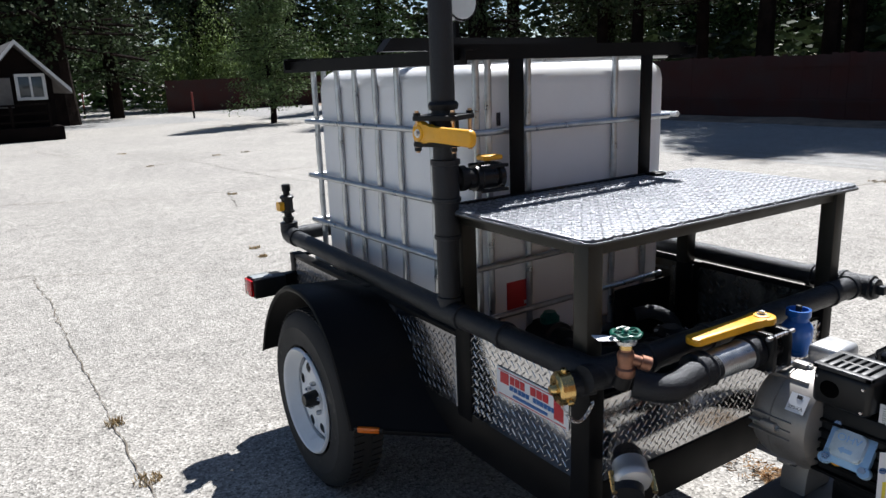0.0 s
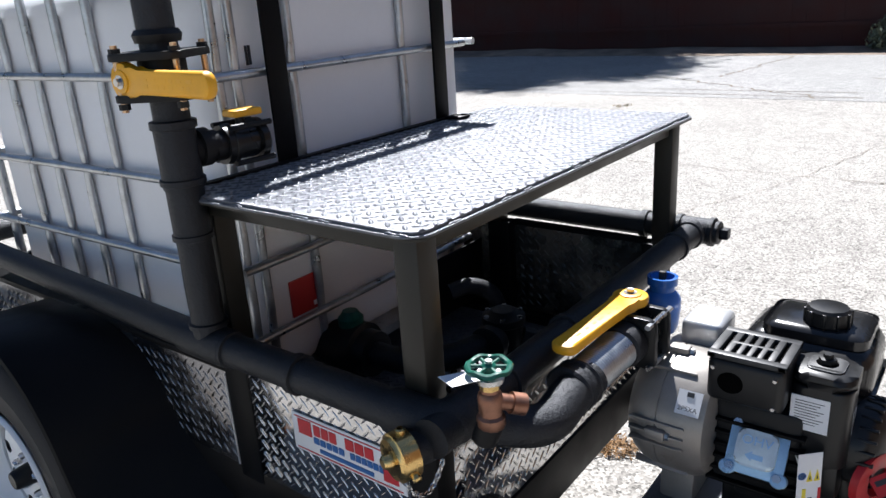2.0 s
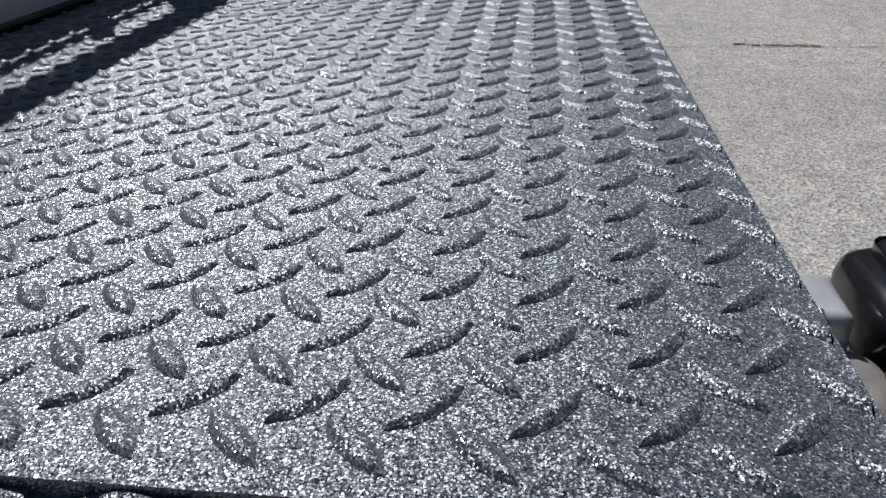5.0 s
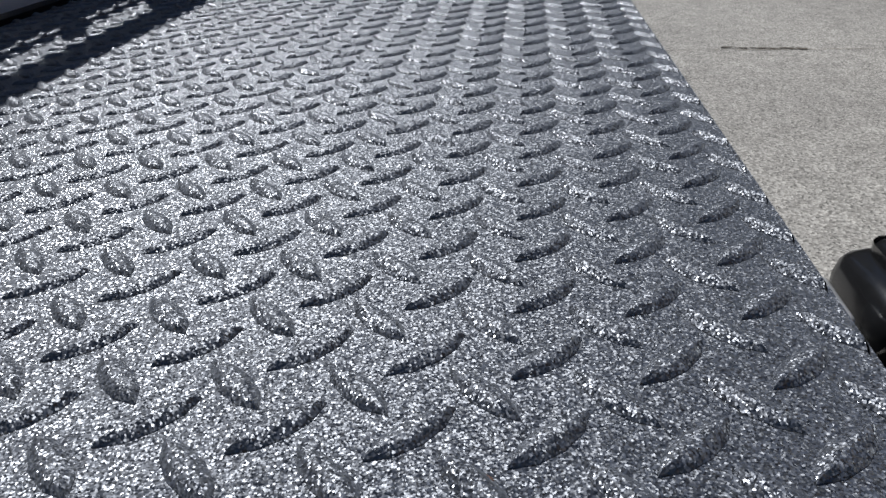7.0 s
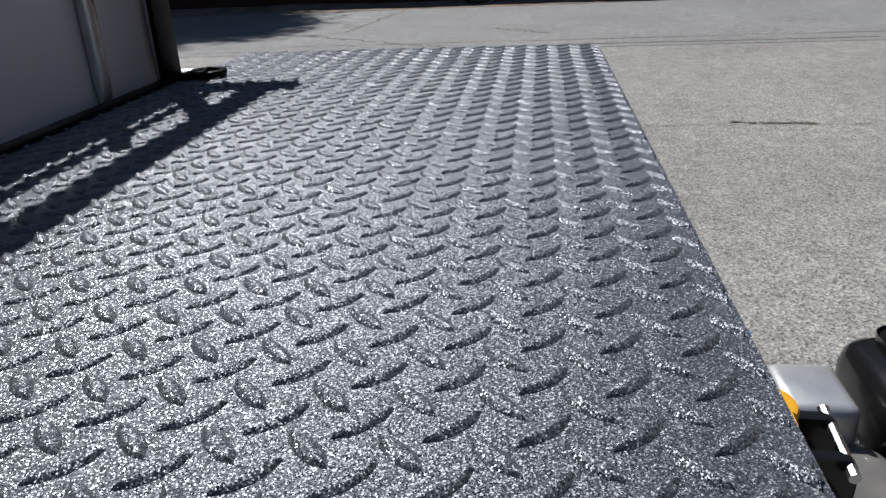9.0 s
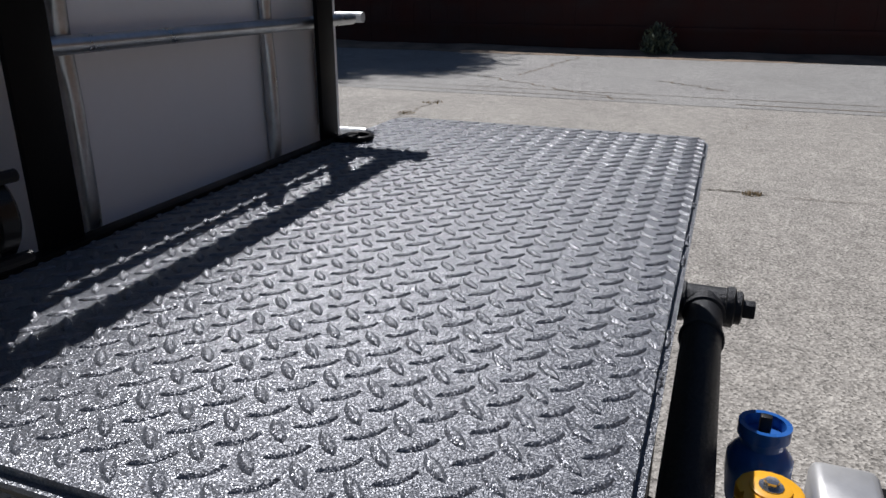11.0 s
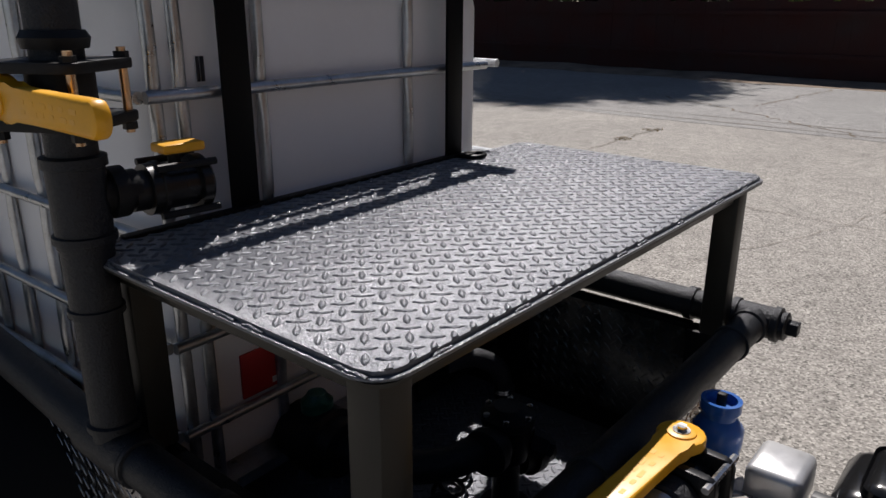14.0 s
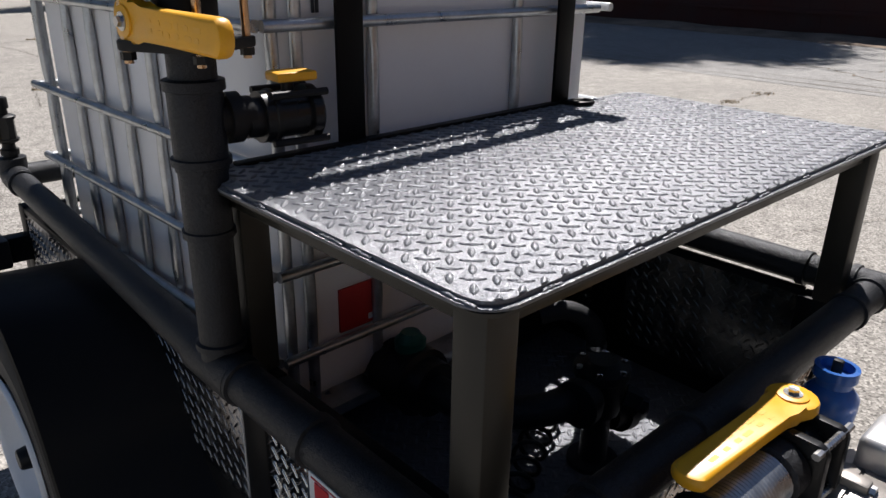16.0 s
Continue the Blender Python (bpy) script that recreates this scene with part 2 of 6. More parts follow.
def bedliner_material(name, cells, tilt, dark, pale, rough, gloss, dust):
    """Black sprayed coating: glossy grains, each with a tilt and a tone of its own."""
    m = bpy.data.materials.new(name)
    m.use_nodes = True
    nt = m.node_tree
    bsdf = nt.nodes["Principled BSDF"]
    geo = nt.nodes.new("ShaderNodeNewGeometry")
    coord = geo.outputs["Position"]
    vor = nt.nodes.new("ShaderNodeTexVoronoi")
    vor.inputs["Scale"].default_value = cells
    nt.links.new(coord, vor.inputs["Vector"])
    sep = nt.nodes.new("ShaderNodeSeparateColor")
    nt.links.new(vor.outputs["Color"], sep.inputs["Color"])
    big = noise_node(nt, coord, 7, 4)
    mid = noise_node(nt, coord, 260, 2)
    col = ramp_node(nt, sep.outputs["Blue"], [(0.2, dark), (0.55, tuple((a + b) * 0.4 for a, b in zip(dark, pale))), (0.85, pale)])
    tone = ramp_node(nt, big, [(0.3, (0.78, 0.79, 0.82)), (0.7, (1, 0.99, 0.98))])
    nt.links.new(mix_node(nt, 1.0, col, tone, "MULTIPLY"), bsdf.inputs["Base Color"])
    r = ramp_node(nt, sep.outputs["Green"], [(0.0, (rough - 0.1,) * 3), (1.0, (rough + 0.14,) * 3)])
    nt.links.new(r, bsdf.inputs["Roughness"])
    bsdf.inputs["Specular IOR Level"].default_value = gloss
    bsdf.inputs["Sheen Weight"].default_value = dust
    bsdf.inputs["Sheen Roughness"].default_value = 0.4
    bsdf.inputs["Sheen Tint"].default_value = (0.9, 0.95, 1.0, 1)
    off = nt.nodes.new("ShaderNodeVectorMath")
    off.operation = "SUBTRACT"
    off.inputs[1].default_value = (0.5, 0.5, 0.5)
    nt.links.new(vor.outputs["Color"], off.inputs[0])
    sc = nt.nodes.new("ShaderNodeVectorMath")
    sc.operation = "SCALE"
    sc.inputs["Scale"].default_value = tilt
    nt.links.new(off.outputs[0], sc.inputs[0])
    b = nt.nodes.new("ShaderNodeBump")
    b.inputs["Strength"].default_value = 0.5
    b.inputs["Distance"].default_value = 0.0015
    nt.links.new(mid, b.inputs["Height"])
    add = nt.nodes.new("ShaderNodeVectorMath")
    nt.links.new(b.outputs["Normal"], add.inputs[0])
    nt.links.new(sc.outputs[0], add.inputs[1])
    unit = nt.nodes.new("ShaderNodeVectorMath")
    unit.operation = "NORMALIZE"
    nt.links.new(add.outputs[0], unit.inputs[0])
    nt.links.new(unit.outputs[0], bsdf.inputs["Normal"])
    bsdf.inputs["IOR"].default_value = 1.75
    bsdf.inputs["Specular Tint"].default_value = (0.9, 0.93, 1.0, 1)
    return m


PIPE = bedliner_material("grainy_black_pipe_paint", 1400, 0.8, (0.003, 0.003, 0.0034), (0.026, 0.027, 0.029), 0.42, 0.22, 0.0)
COATING = bedliner_material("sprayed_black_coating", 1650, 0.85, (0.0075, 0.0083, 0.0105), (0.083, 0.09, 0.109), 0.38, 0.92, 0.3)


def asphalt_material(name, base, worn):
    """Worn asphalt: pale stones in a grey binder, and stains."""
    m = bpy.data.materials.new(name)
    m.use_nodes = True
    nt = m.node_tree
    bsdf = nt.nodes["Principled BSDF"]
    geo = nt.nodes.new("ShaderNodeNewGeometry")
    coord = geo.outputs["Position"]
    vor = nt.nodes.new("ShaderNodeTexVoronoi")
    vor.inputs["Scale"].default_value = 100
    nt.links.new(coord, vor.inputs["Vector"])
    sep = nt.nodes.new("ShaderNodeSeparateColor")
    nt.links.new(vor.outputs["Color"], sep.inputs["Color"])
    stones = ramp_node(nt, sep.outputs["Red"], [(0.0, tuple(c * 0.46 for c in base)), (0.2, base), (0.75, worn), (1.0, tuple(min(1, c * 1.4) for c in worn))])
    big = noise_node(nt, coord, 0.45, 6, 0.6)
    tone = ramp_node(nt, big, [(0.3, (0.82, 0.81, 0.8)), (0.7, (1.06, 1.05, 1.03))])
    mid = noise_node(nt, coord, 7, 5, 0.65)
    tone2 = ramp_node(nt, mid, [(0.3, (0.74, 0.74, 0.74)), (0.65, (1.02, 1.02, 1.02))])
    col = mix_node(nt, 1.0, stones, tone, "MULTIPLY")
    col = mix_node(nt, 1.0, col, tone2, "MULTIPLY")
    nt.links.new(col, bsdf.inputs["Base Color"])
    bsdf.inputs["Roughness"].default_value = 0.85
    b = nt.nodes.new("ShaderNodeBump")
    b.inputs["Strength"].default_value = 0.6
    b.inputs["Distance"].default_value = 0.006
    nt.links.new(vor.outputs["Distance"], b.inputs["Height"])
    nt.links.new(b.outputs["Normal"], bsdf.inputs["Normal"])
    return m


ASPHALT = asphalt_material("worn_asphalt", (0.25, 0.236, 0.214), (0.398, 0.379, 0.349))
ROAD = asphalt_material("road_asphalt", (0.22, 0.22, 0.215), (0.33, 0.325, 0.315))
CRACK_DARK = surface("dark_crack", (0.08, 0.068, 0.05), 0.95, 0, 0.4, 5, 90, 0.5, 0.003)
CRACK = surface("crack_filler", (0.15, 0.122, 0.092), 0.95, 0, 0.4, 5, 90, 0.5, 0.003)


# ---- mesh helpers ----
BASE = {}
FITTED = {}


def fitted(drawn, stands, grow):
    """From the place where a thing is drawn to the place where it stands, grown by factors along x, y and z."""
    g = Matrix.Diagonal((*((grow,) * 3 if isinstance(grow, (int, float)) else grow), 1))
    return Matrix.Translation(stands) @ g @ Matrix.Translation(-Vector(drawn))


def thing(name, base, label, category, group="", kind="", fit=None):
    ob = new(name)
    ob.empty_display_size = 0.05
    base = Vector(base)
    if fit:
        FITTED[ob.name] = fit
        base = fit @ base
    ob.location = base
    BASE[ob.name] = base
    return tagged(ob, label, category, group, kind)


def base_of(ob):
    while ob.parent:
        ob = ob.parent
    return BASE[ob.name]


def smooth_by_angle(me, angle=38):
    me.shade_smooth()
    me.set_sharp_from_angle(angle=radians(angle))


def part(name, bm, material, parent, label="", smooth=True):
    base = base_of(parent)
    root = parent
    while root.parent:
        root = root.parent
    if root.name in FITTED:
        bmesh.ops.transform(bm, matrix=FITTED[root.name], verts=bm.verts)
    bmesh.ops.recalc_face_normals(bm, faces=bm.faces)
    bmesh.ops.translate(bm, verts=bm.verts, vec=-base)
    me = bpy.data.meshes.new(name)
    bm.to_mesh(me)
    bm.free()
    me.materials.append(material)
    if smooth:
        smooth_by_angle(me)
    ob = new(name, me)
    ob.parent = parent
    if label:
        tagged(ob, label)
    return ob


def solo(name, bm, material, base, label, category, group="", kind="", smooth=True):
    base = Vector(base)
    bmesh.ops.recalc_face_normals(bm, faces=bm.faces)
    bmesh.ops.translate(bm, verts=bm.verts, vec=-base)
    me = bpy.data.meshes.new(name)
    bm.to_mesh(me)
    bm.free()
    me.materials.append(material)
    if smooth:
        smooth_by_angle(me)
    ob = new(name, me)
    ob.location = base
    BASE[ob.name] = base
    return tagged(ob, label, category, group, kind)


def add_box(bm, lo, hi, bevel=0.0, m=None, seg=2):
    vs = [bm.verts.new((x, y, z)) for x in (lo[0], hi[0]) for y in (lo[1], hi[1]) for z in (lo[2], hi[2])]
    fs = [bm.faces.new([vs[i] for i in f]) for f in ((0, 1, 3, 2), (4, 6, 7, 5), (0, 4, 5, 1), (2, 3, 7, 6), (0, 2, 6, 4), (1, 5, 7, 3))]
    geom = list(vs)
    if bevel:
        es = list({e for f in fs for e in f.edges})
        r = bmesh.ops.bevel(bm, geom=es, offset=bevel, segments=seg, affect="EDGES", profile=0.5)
        geom = list({v for f in r["faces"] for v in f.verts} | {v for v in vs if v.is_valid})
    if m is not None:
        bmesh.ops.transform(bm, matrix=m, verts=geom)
    return geom


def box(lo, hi, bevel=0.002, m=None, seg=2):
    bm = bmesh.new()
    add_box(bm, lo, hi, bevel, m, seg)
    return bm


def frame_of(axis):
    axis = Vector(axis).normalized()
    up = Vector((0, 0, 1)) if abs(axis.z) < 0.9 else Vector((1, 0, 0))
    u = axis.cross(up).normalized()
    return u, axis.cross(u).normalized()


def add_lathe(bm, origin, axis, profile, seg=24, cap=True):
    """A body of revolution: profile rows of (distance along the axis, radius)."""
    axis = Vector(axis).normalized()
    origin = Vector(origin)
    u, v = frame_of(axis)
    rings = []
    for d, r in profile:
        rings.append([bm.verts.new(origin + axis * d + (u * math.cos(a) + v * math.sin(a)) * max(r, 1e-4)) for a in (2 * math.pi * i / seg for i in range(seg))])
    for a, b in zip(rings, rings[1:]):
        for i in range(seg):
            bm.faces.new((a[i], a[(i + 1) % seg], b[(i + 1) % seg], b[i]))
    if cap:
        bm.faces.new(rings[0])
        bm.faces.new(rings[-1])
    return bm


def lathe(origin, axis, profile, seg=24, cap=True):
    return add_lathe(bmesh.new(), origin, axis, profile, seg, cap)


def add_rod(bm, a, b, r, seg=14, ch=0.0):
    a, b = Vector(a), Vector(b)
    L = (b - a).length
    prof = [(0, r), (L, r)] if not ch else [(0, r - ch), (ch, r), (L - ch, r), (L, r - ch)]
    return add_lathe(bm, a, b - a, prof, seg)


def rod(a, b, r, seg=14, ch=0.0):
    return add_rod(bmesh.new(), a, b, r, seg, ch)


def rounded_path(points, radius, steps=6):
    """The points of a path with its corners rounded."""
    pts = [Vector(p) for p in points]
    out = [pts[0]]
    for p, q, s in zip(pts, pts[1:], pts[2:]):
        d1, d2 = (p - q), (s - q)
        k = min(radius, d1.length * 0.49, d2.length * 0.49)
        a, b = q + d1.normalized() * k, q + d2.normalized() * k
        for i in range(steps + 1):
            t = i / steps
            out.append(a * (1 - t) ** 2 + q * (2 * t * (1 - t)) + b * t ** 2)
    out.append(pts[-1])
    return out


def add_tube(bm, pts, r, seg=14, rx=None):
    """A swept tube; rx flattens its section across the frame's second axis."""
    pts = [Vector(p) for p in pts]
    n = len(pts)
    tang = [(pts[min(i + 1, n - 1)] - pts[max(i - 1, 0)]).normalized() for i in range(n)]
    u, v = frame_of(tang[0])
    rings = []
    for i, p in enumerate(pts):
        u = (u - tang[i] * u.dot(tang[i])).normalized()
        v = tang[i].cross(u)
        rings.append([bm.verts.new(p + u * r * math.cos(a) + v * (rx or r) * math.sin(a)) for a in (2 * math.pi * k / seg for k in range(seg))])
    for a, b in zip(rings, rings[1:]):
        for k in range(seg):
            bm.faces.new((a[k], a[(k + 1) % seg], b[(k + 1) % seg], b[k]))
    bm.faces.new(rings[0])
    bm.faces.new(rings[-1])
    return bm


def tube(pts, r, seg=14, rx=None):
    return add_tube(bmesh.new(), pts, r, seg, rx)


def add_prism(bm, outline, z0, z1, m=None, bevel=0.0):
    """An outline of (x, y) pushed from z0 to z1."""
    lo = [bm.verts.new((x, y, z0)) for x, y in outline]
    hi = [bm.verts.new((x, y, z1)) for x, y in outline]
    n = len(outline)
    fs = [bm.faces.new(lo[::-1]), bm.faces.new(hi)]
    fs += [bm.faces.new((lo[i], lo[(i + 1) % n], hi[(i + 1) % n], hi[i])) for i in range(n)]
    vs = lo + hi
    if bevel:
        es = list({e for f in fs[:2] for e in f.edges})
        r = bmesh.ops.bevel(bm, geom=es, offset=bevel, segments=2, affect="EDGES", profile=0.5)
        vs = list({v for f in r["faces"] for v in f.verts} | {v for v in vs if v.is_valid})
    if m is not None:
        bmesh.ops.transform(bm, matrix=m, verts=vs)
    return bm


def prism(outline, z0, z1, m=None, bevel=0.0):
    return add_prism(bmesh.new(), outline, z0, z1, m, bevel)


def rounded_rect(x0, x1, y0, y1, r, n=5):
    out = []
    for cx, cy, a0 in ((x1 - r, y1 - r, 0), (x0 + r, y1 - r, 90), (x0 + r, y0 + r, 180), (x1 - r, y0 + r, 270)):
        for i in range(n + 1):
            a = radians(a0 + 90 * i / n)
            out.append((cx + r * math.cos(a), cy + r * math.sin(a)))
    return out


def add_lugs(bm, place, us, vs, pitch, length=0.031, width=0.0102, height=0.0025, u_phase=0.0, v_phase=0.0, pitch_v=None):
    """The raised lugs of tread plate: two crossed families, half a pitch apart. place(u, v, h) gives the point."""
    pitch_v = pitch_v or pitch
    for fam in (0, 1):
        ang = radians(-45 if fam == 0 else 45)
        c, s = math.cos(ang), math.sin(ang)
        i0 = math.floor((us[0] - u_phase) / pitch) - 1
        j0 = math.floor((vs[0] - v_phase) / pitch_v) - 1
        for i in range(i0, i0 + int((us[1] - us[0]) / pitch) + 4):
            for j in range(j0, j0 + int((vs[1] - vs[0]) / pitch_v) + 4):
                cu, cv = u_phase + (i + fam * 0.5) * pitch, v_phase + (j + fam * 0.5) * pitch_v
                if not (us[0] + length * 0.2 < cu < us[1] - length * 0.2 and vs[0] + length * 0.2 < cv < vs[1] - length * 0.2):
                    continue
                def at(a, b, h):
                    return bm.verts.new(place(cu + a * c - b * s, cv + a * s + b * c, h))
                L, W = length / 2, width / 2
                side = ((-1, 0), (-0.55, -0.76), (0, -1), (0.55, -0.76), (1, 0), (0.55, 0.76), (0, 1), (-0.55, 0.76))
                rim = [at(a * L, b * W, 0.0002) for a, b in side]
                mid = [at(a * L * 0.9, b * W * 0.68, height * 0.64) for a, b in side]
                top = [at(a * L * 0.74, b * W * 0.26, height) for a, b in side]
                bm.faces.new(top)
                for k in range(8):
                    n = (k + 1) % 8
                    bm.faces.new((rim[k], rim[n], mid[n], mid[k]))
                    bm.faces.new((mid[k], mid[n], top[n], top[k]))
    return bm


# ---- ground and surroundings ----
LOT = 0.030                 # height of the lot's surface


def ground_sheet(name, x0, x1, y0, y1, z, material, label, category, nx=1, ny=1, wave=0.0):
    bm = bmesh.new()
    grid = [[bm.verts.new((x0 + (x1 - x0) * i / nx, y0 + (y1 - y0) * j / ny, z + wave * noise.noise((i * 0.7, j * 0.7, 3)))) for j in range(ny + 1)] for i in range(nx + 1)]
    for i in range(nx):
        for j in range(ny):
            bm.faces.new((grid[i][j], grid[i + 1][j], grid[i + 1][j + 1], grid[i][j + 1]))
    return solo(name, bm, material, ((x0 + x1) / 2, (y0 + y1) / 2, z), label, category, kind="structure")


ground_sheet("ground", -400, 600, -400, 600, 0.0, ASPHALT, "worn pale grey asphalt car park with exposed stones", "ground")
ground_sheet("road", 10.9, 17.5, -120, 160, 0.004, ROAD, "smoother grey asphalt road beside the car park", "road", 1, 40)
ground_sheet("road_back", -40, 10.9, 30.0, 36.0, 0.004, ROAD, "grey asphalt road across the back", "road", 20, 1)


def wander(seed, a, b, n, amp):
    rnd = random.Random(seed)
    a, b = Vector(a), Vector(b)
    side = Vector((-(b - a).y, (b - a).x)).normalized()
    off = 0.0
    out = []
    for i in range(n + 1):
        off = off * 0.8 + rnd.uniform(-amp, amp)
        p = a.lerp(b, i / n) + side * off * (0 if i in (0, n) else 1)
        out.append(p)
    return out


def crack(seed, a, b, width, amp=0.05, n=60):
    bm = bmesh.new()
    rnd = random.Random(seed + 500)
    pts = wander(seed, a, b, n, amp)
    last = None
    for i, p in enumerate(pts):
        q = pts[min(i + 1, n)] - pts[max(i - 1, 0)]
        side = Vector((-q.y, q.x)).normalized() * width * rnd.uniform(0.25, 1.0)
        row = [bm.verts.new((p.x + side.x, p.y + side.y, 0.007)), bm.verts.new((p.x - side.x, p.y - side.y, 0.007))]
        if last and rnd.random() > 0.06:
            bm.faces.new((last[0], row[0], row[1], last[1]))
        last = row
    return solo("pavement_crack", bm, CRACK_DARK if seed > 20 else CRACK, (a[0], a[1], 0.0), "dark jagged crack in the asphalt", "crack", group="cracks in the asphalt", kind="structure")


for k, (a, b, w, amp) in enumerate([
    ((0.40, 2.2), (0.34, 4.85), 0.0045, 0.008), ((0.34, 4.85), (0.31, 7.04), 0.005, 0.012), ((-3.2, 7.2), (0.31, 7.04), 0.006, 0.02),
    ((0.31, 7.04), (1.8, 5.95), 0.005, 0.02), ((-6.0, 12.6), (0.29, 11.79), 0.012, 0.04), ((0.29, 11.79), (1.91, 10.93), 0.013, 0.03), ((1.91, 10.93), (4.2, 10.2), 0.01, 0.04),
    ((4.2, 10.2), (7.4, 8.2), 0.012, 0.04), ((3.03, 18.2), (5.02, 16.5), 0.015, 0.05), ((2.6, 21.0), (3.03, 18.2), 0.015, 0.06), ((4.0, 12.5), (12.0, 11.5), 0.015, 0.05),
    ((6.8, 5.6), (6.63, 1.1), 0.006, 0.015), ((6.63, 1.1), (6.6, -6.0), 0.007, 0.02), ((8.15, 4.72), (10.1, 4.74), 0.012, 0.02), ((13.3, 4.5), (17.1, 4.2), 0.03, 0.05), ((13.4, 2.2), (12.5, 1.1), 0.03, 0.06), ((11.2, -20.0), (11.2, 40.0), 0.03, 0.02),
    ((11.7, -18.0), (11.7, 30.0), 0.02, 0.02), ((13.7, 6.2), (11.1, 2.4), 0.03, 0.08), ((5.0, 2.3), (10.5, 0.6), 0.004, 0.03), ((4.0, -2.8), (8.6, -2.0), 0.005, 0.03), ((6.71, -0.15), (6.63, -0.75), 0.02, 0.012), ((6.64, 1.2), (6.62, 0.8), 0.016, 0.01),
    ((2.66, 14.97), (3.62, 15.48), 0.016, 0.03), ((3.62, 15.48), (5.83, 16.4), 0.016, 0.05), ((3.8, 15.9), (4.24, 11.3), 0.009, 0.03), ((4.24, 11.3), (4.5, 10.5), 0.009, 0.02), ((3.07, 10.49), (2.81, 9.17), 0.007, 0.02), ((0.75, 21.4), (2.21, 19.9), 0.02, 0.04), ((2.98, 21.7), (3.07, 18.25), 0.008, 0.03)]):
    crack(k, a, b, w, amp)


def blades(name, seed, center, radius, count, height, material, label, category, flat=False):
    bm = bmesh.new()
    rnd = random.Random(seed)
    for _ in range(count):
        r, a = radius * math.sqrt(rnd.random()), rnd.uniform(0, 6.283)
        x, y = center[0] + r * math.cos(a) * center[2], center[1] + r * math.sin(a)
        d = rnd.uniform(0, 6.283)
        h = height * rnd.uniform(0.4, 1)
        if flat:
            l, w, z = h, 0.0035 if h < 0.05 else 0.02, rnd.uniform(0.004, 0.012) + (0.0 if h < 0.05 else 0.045)
            c, s = math.cos(d) * l, math.sin(d) * l
            vs = [(x, y, z), (x - s * w / l, y + c * w / l, z + 0.002), (x + c, y + s, z + rnd.uniform(-0.002, 0.008)), (x + c + s * w / l, y + s - c * w / l, z)]
            bm.faces.new([bm.verts.new(v) for v in vs])
        else:
            lean = rnd.uniform(0.1, 0.7) * h
            w = 0.004
            bm.faces.new([bm.verts.new(v) for v in ((x - w * math.sin(d), y + w * math.cos(d), 0), (x + w * math.sin(d), y - w * math.cos(d), 0), (x + lean * math.cos(d), y + lean * math.sin(d), h))])
    return solo(name, bm, material, (center[0], center[1], 0), label, category, kind="stuff", smooth=False)


for k, (x, y, r) in enumerate([(3.07, 18.4, 0.16), (4.6, 16.1, 0.14), (5.3, 16.25, 0.14), (3.0, 15.1, 0.1), (0.37, 3.58, 0.07), (0.385, 2.94, 0.08), (2.18, 6.75, 0.08), (2.12, 6.36, 0.06), (3.1, 10.3, 0.1), (7.0, 8.3, 0.12), (6.62, 0.88, 0.1), (9.0, 4.73, 0.16), (9.9, 4.73, 0.2)]):
    blades("weed_tuft", k, (x, y, 1.0), r * 0.7, 90, 0.035, DRYGRASS, "small dry weed tuft growing in an asphalt crack", "weeds")
blades("pine_litter", 31, (2.40, 1.64, 0.35), 0.26, 260, 0.03, NEEDLES, "brown pine needles scattered on the asphalt", "litter", True)
blades("pine_litter", 32, (2.45, 0.80, 0.55), 0.24, 520, 0.03, NEEDLES, "brown pine needles and bark bits on the asphalt", "litter", True)

# unseen wall added on the near side, behind the way in, to warm the tote
solo("unseen_wall", box((-2.0, -5.2, 0.0), (9.0, -5.0, 4.4), 0.0), WALL_BROWN, (0, -5.1, 0), "plain brown wall, added out of sight to dim and warm the tote's front", "wall", kind="structure", smooth=False)

# dirt strip with a broken edge, fence behind it
bm = bmesh.new()
rnd = random.Random(7)
rows = []
for j in range(161):
    y = -60 + j
    rows.append([bm.verts.new((17.35 + rnd.uniform(-0.18, 0.18), y, 0.006)), bm.verts.new((18.1, y, 0.07 + rnd.uniform(0, 0.05))), bm.verts.new((60, y, 0.12))])
for a, b in zip(rows, rows[1:]):
    for i in range(2):
        bm.faces.new((a[i], a[i + 1], b[i + 1], b[i]))
solo("dirt_verge", bm, DIRT, (18, 20, 0), "dry dirt verge with pine litter along the fence", "verge", kind="structure")


def fence(name, start, step, count, height, seed, label):
    f = thing(name, (*start, 0), label, "fence")
    d = Vector(step)
    n = Vector((-d.y, d.x)).normalized()
    ang = math.atan2(d.y, d.x)
    for z in (0.5, 1.4):
        a = Vector((*start, 0)) + Vector((n.x, n.y, 0)) * 0.04
        L = d.length * count
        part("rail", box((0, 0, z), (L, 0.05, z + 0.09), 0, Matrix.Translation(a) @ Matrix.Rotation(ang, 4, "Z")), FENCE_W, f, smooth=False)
    rnd = random.Random(seed)
    boards = [bpy.data.meshes.new("board") for _ in range(6)]
    for me in boards:
        bm = bmesh.new()
        h = height + rnd.uniform(-0.04, 0.05)
        add_box(bm, (0.001, -0.011, 0.02), (d.length + 0.004, 0.011, h))
        bm.to_mesh(me)
        bm.free()
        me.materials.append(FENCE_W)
    for i in range(count):
        loc = Vector((d.x * i, d.y * i, 0)) + Vector((n.x, n.y, 0)) * rnd.uniform(-0.006, 0.006)
        if i < 290:
            ob = new("board", boards[rnd.randrange(6)])
            ob.parent = f
            ob.location = loc
            ob.rotation_euler = (0, rnd.uniform(-0.002, 0.002), ang)
    return f


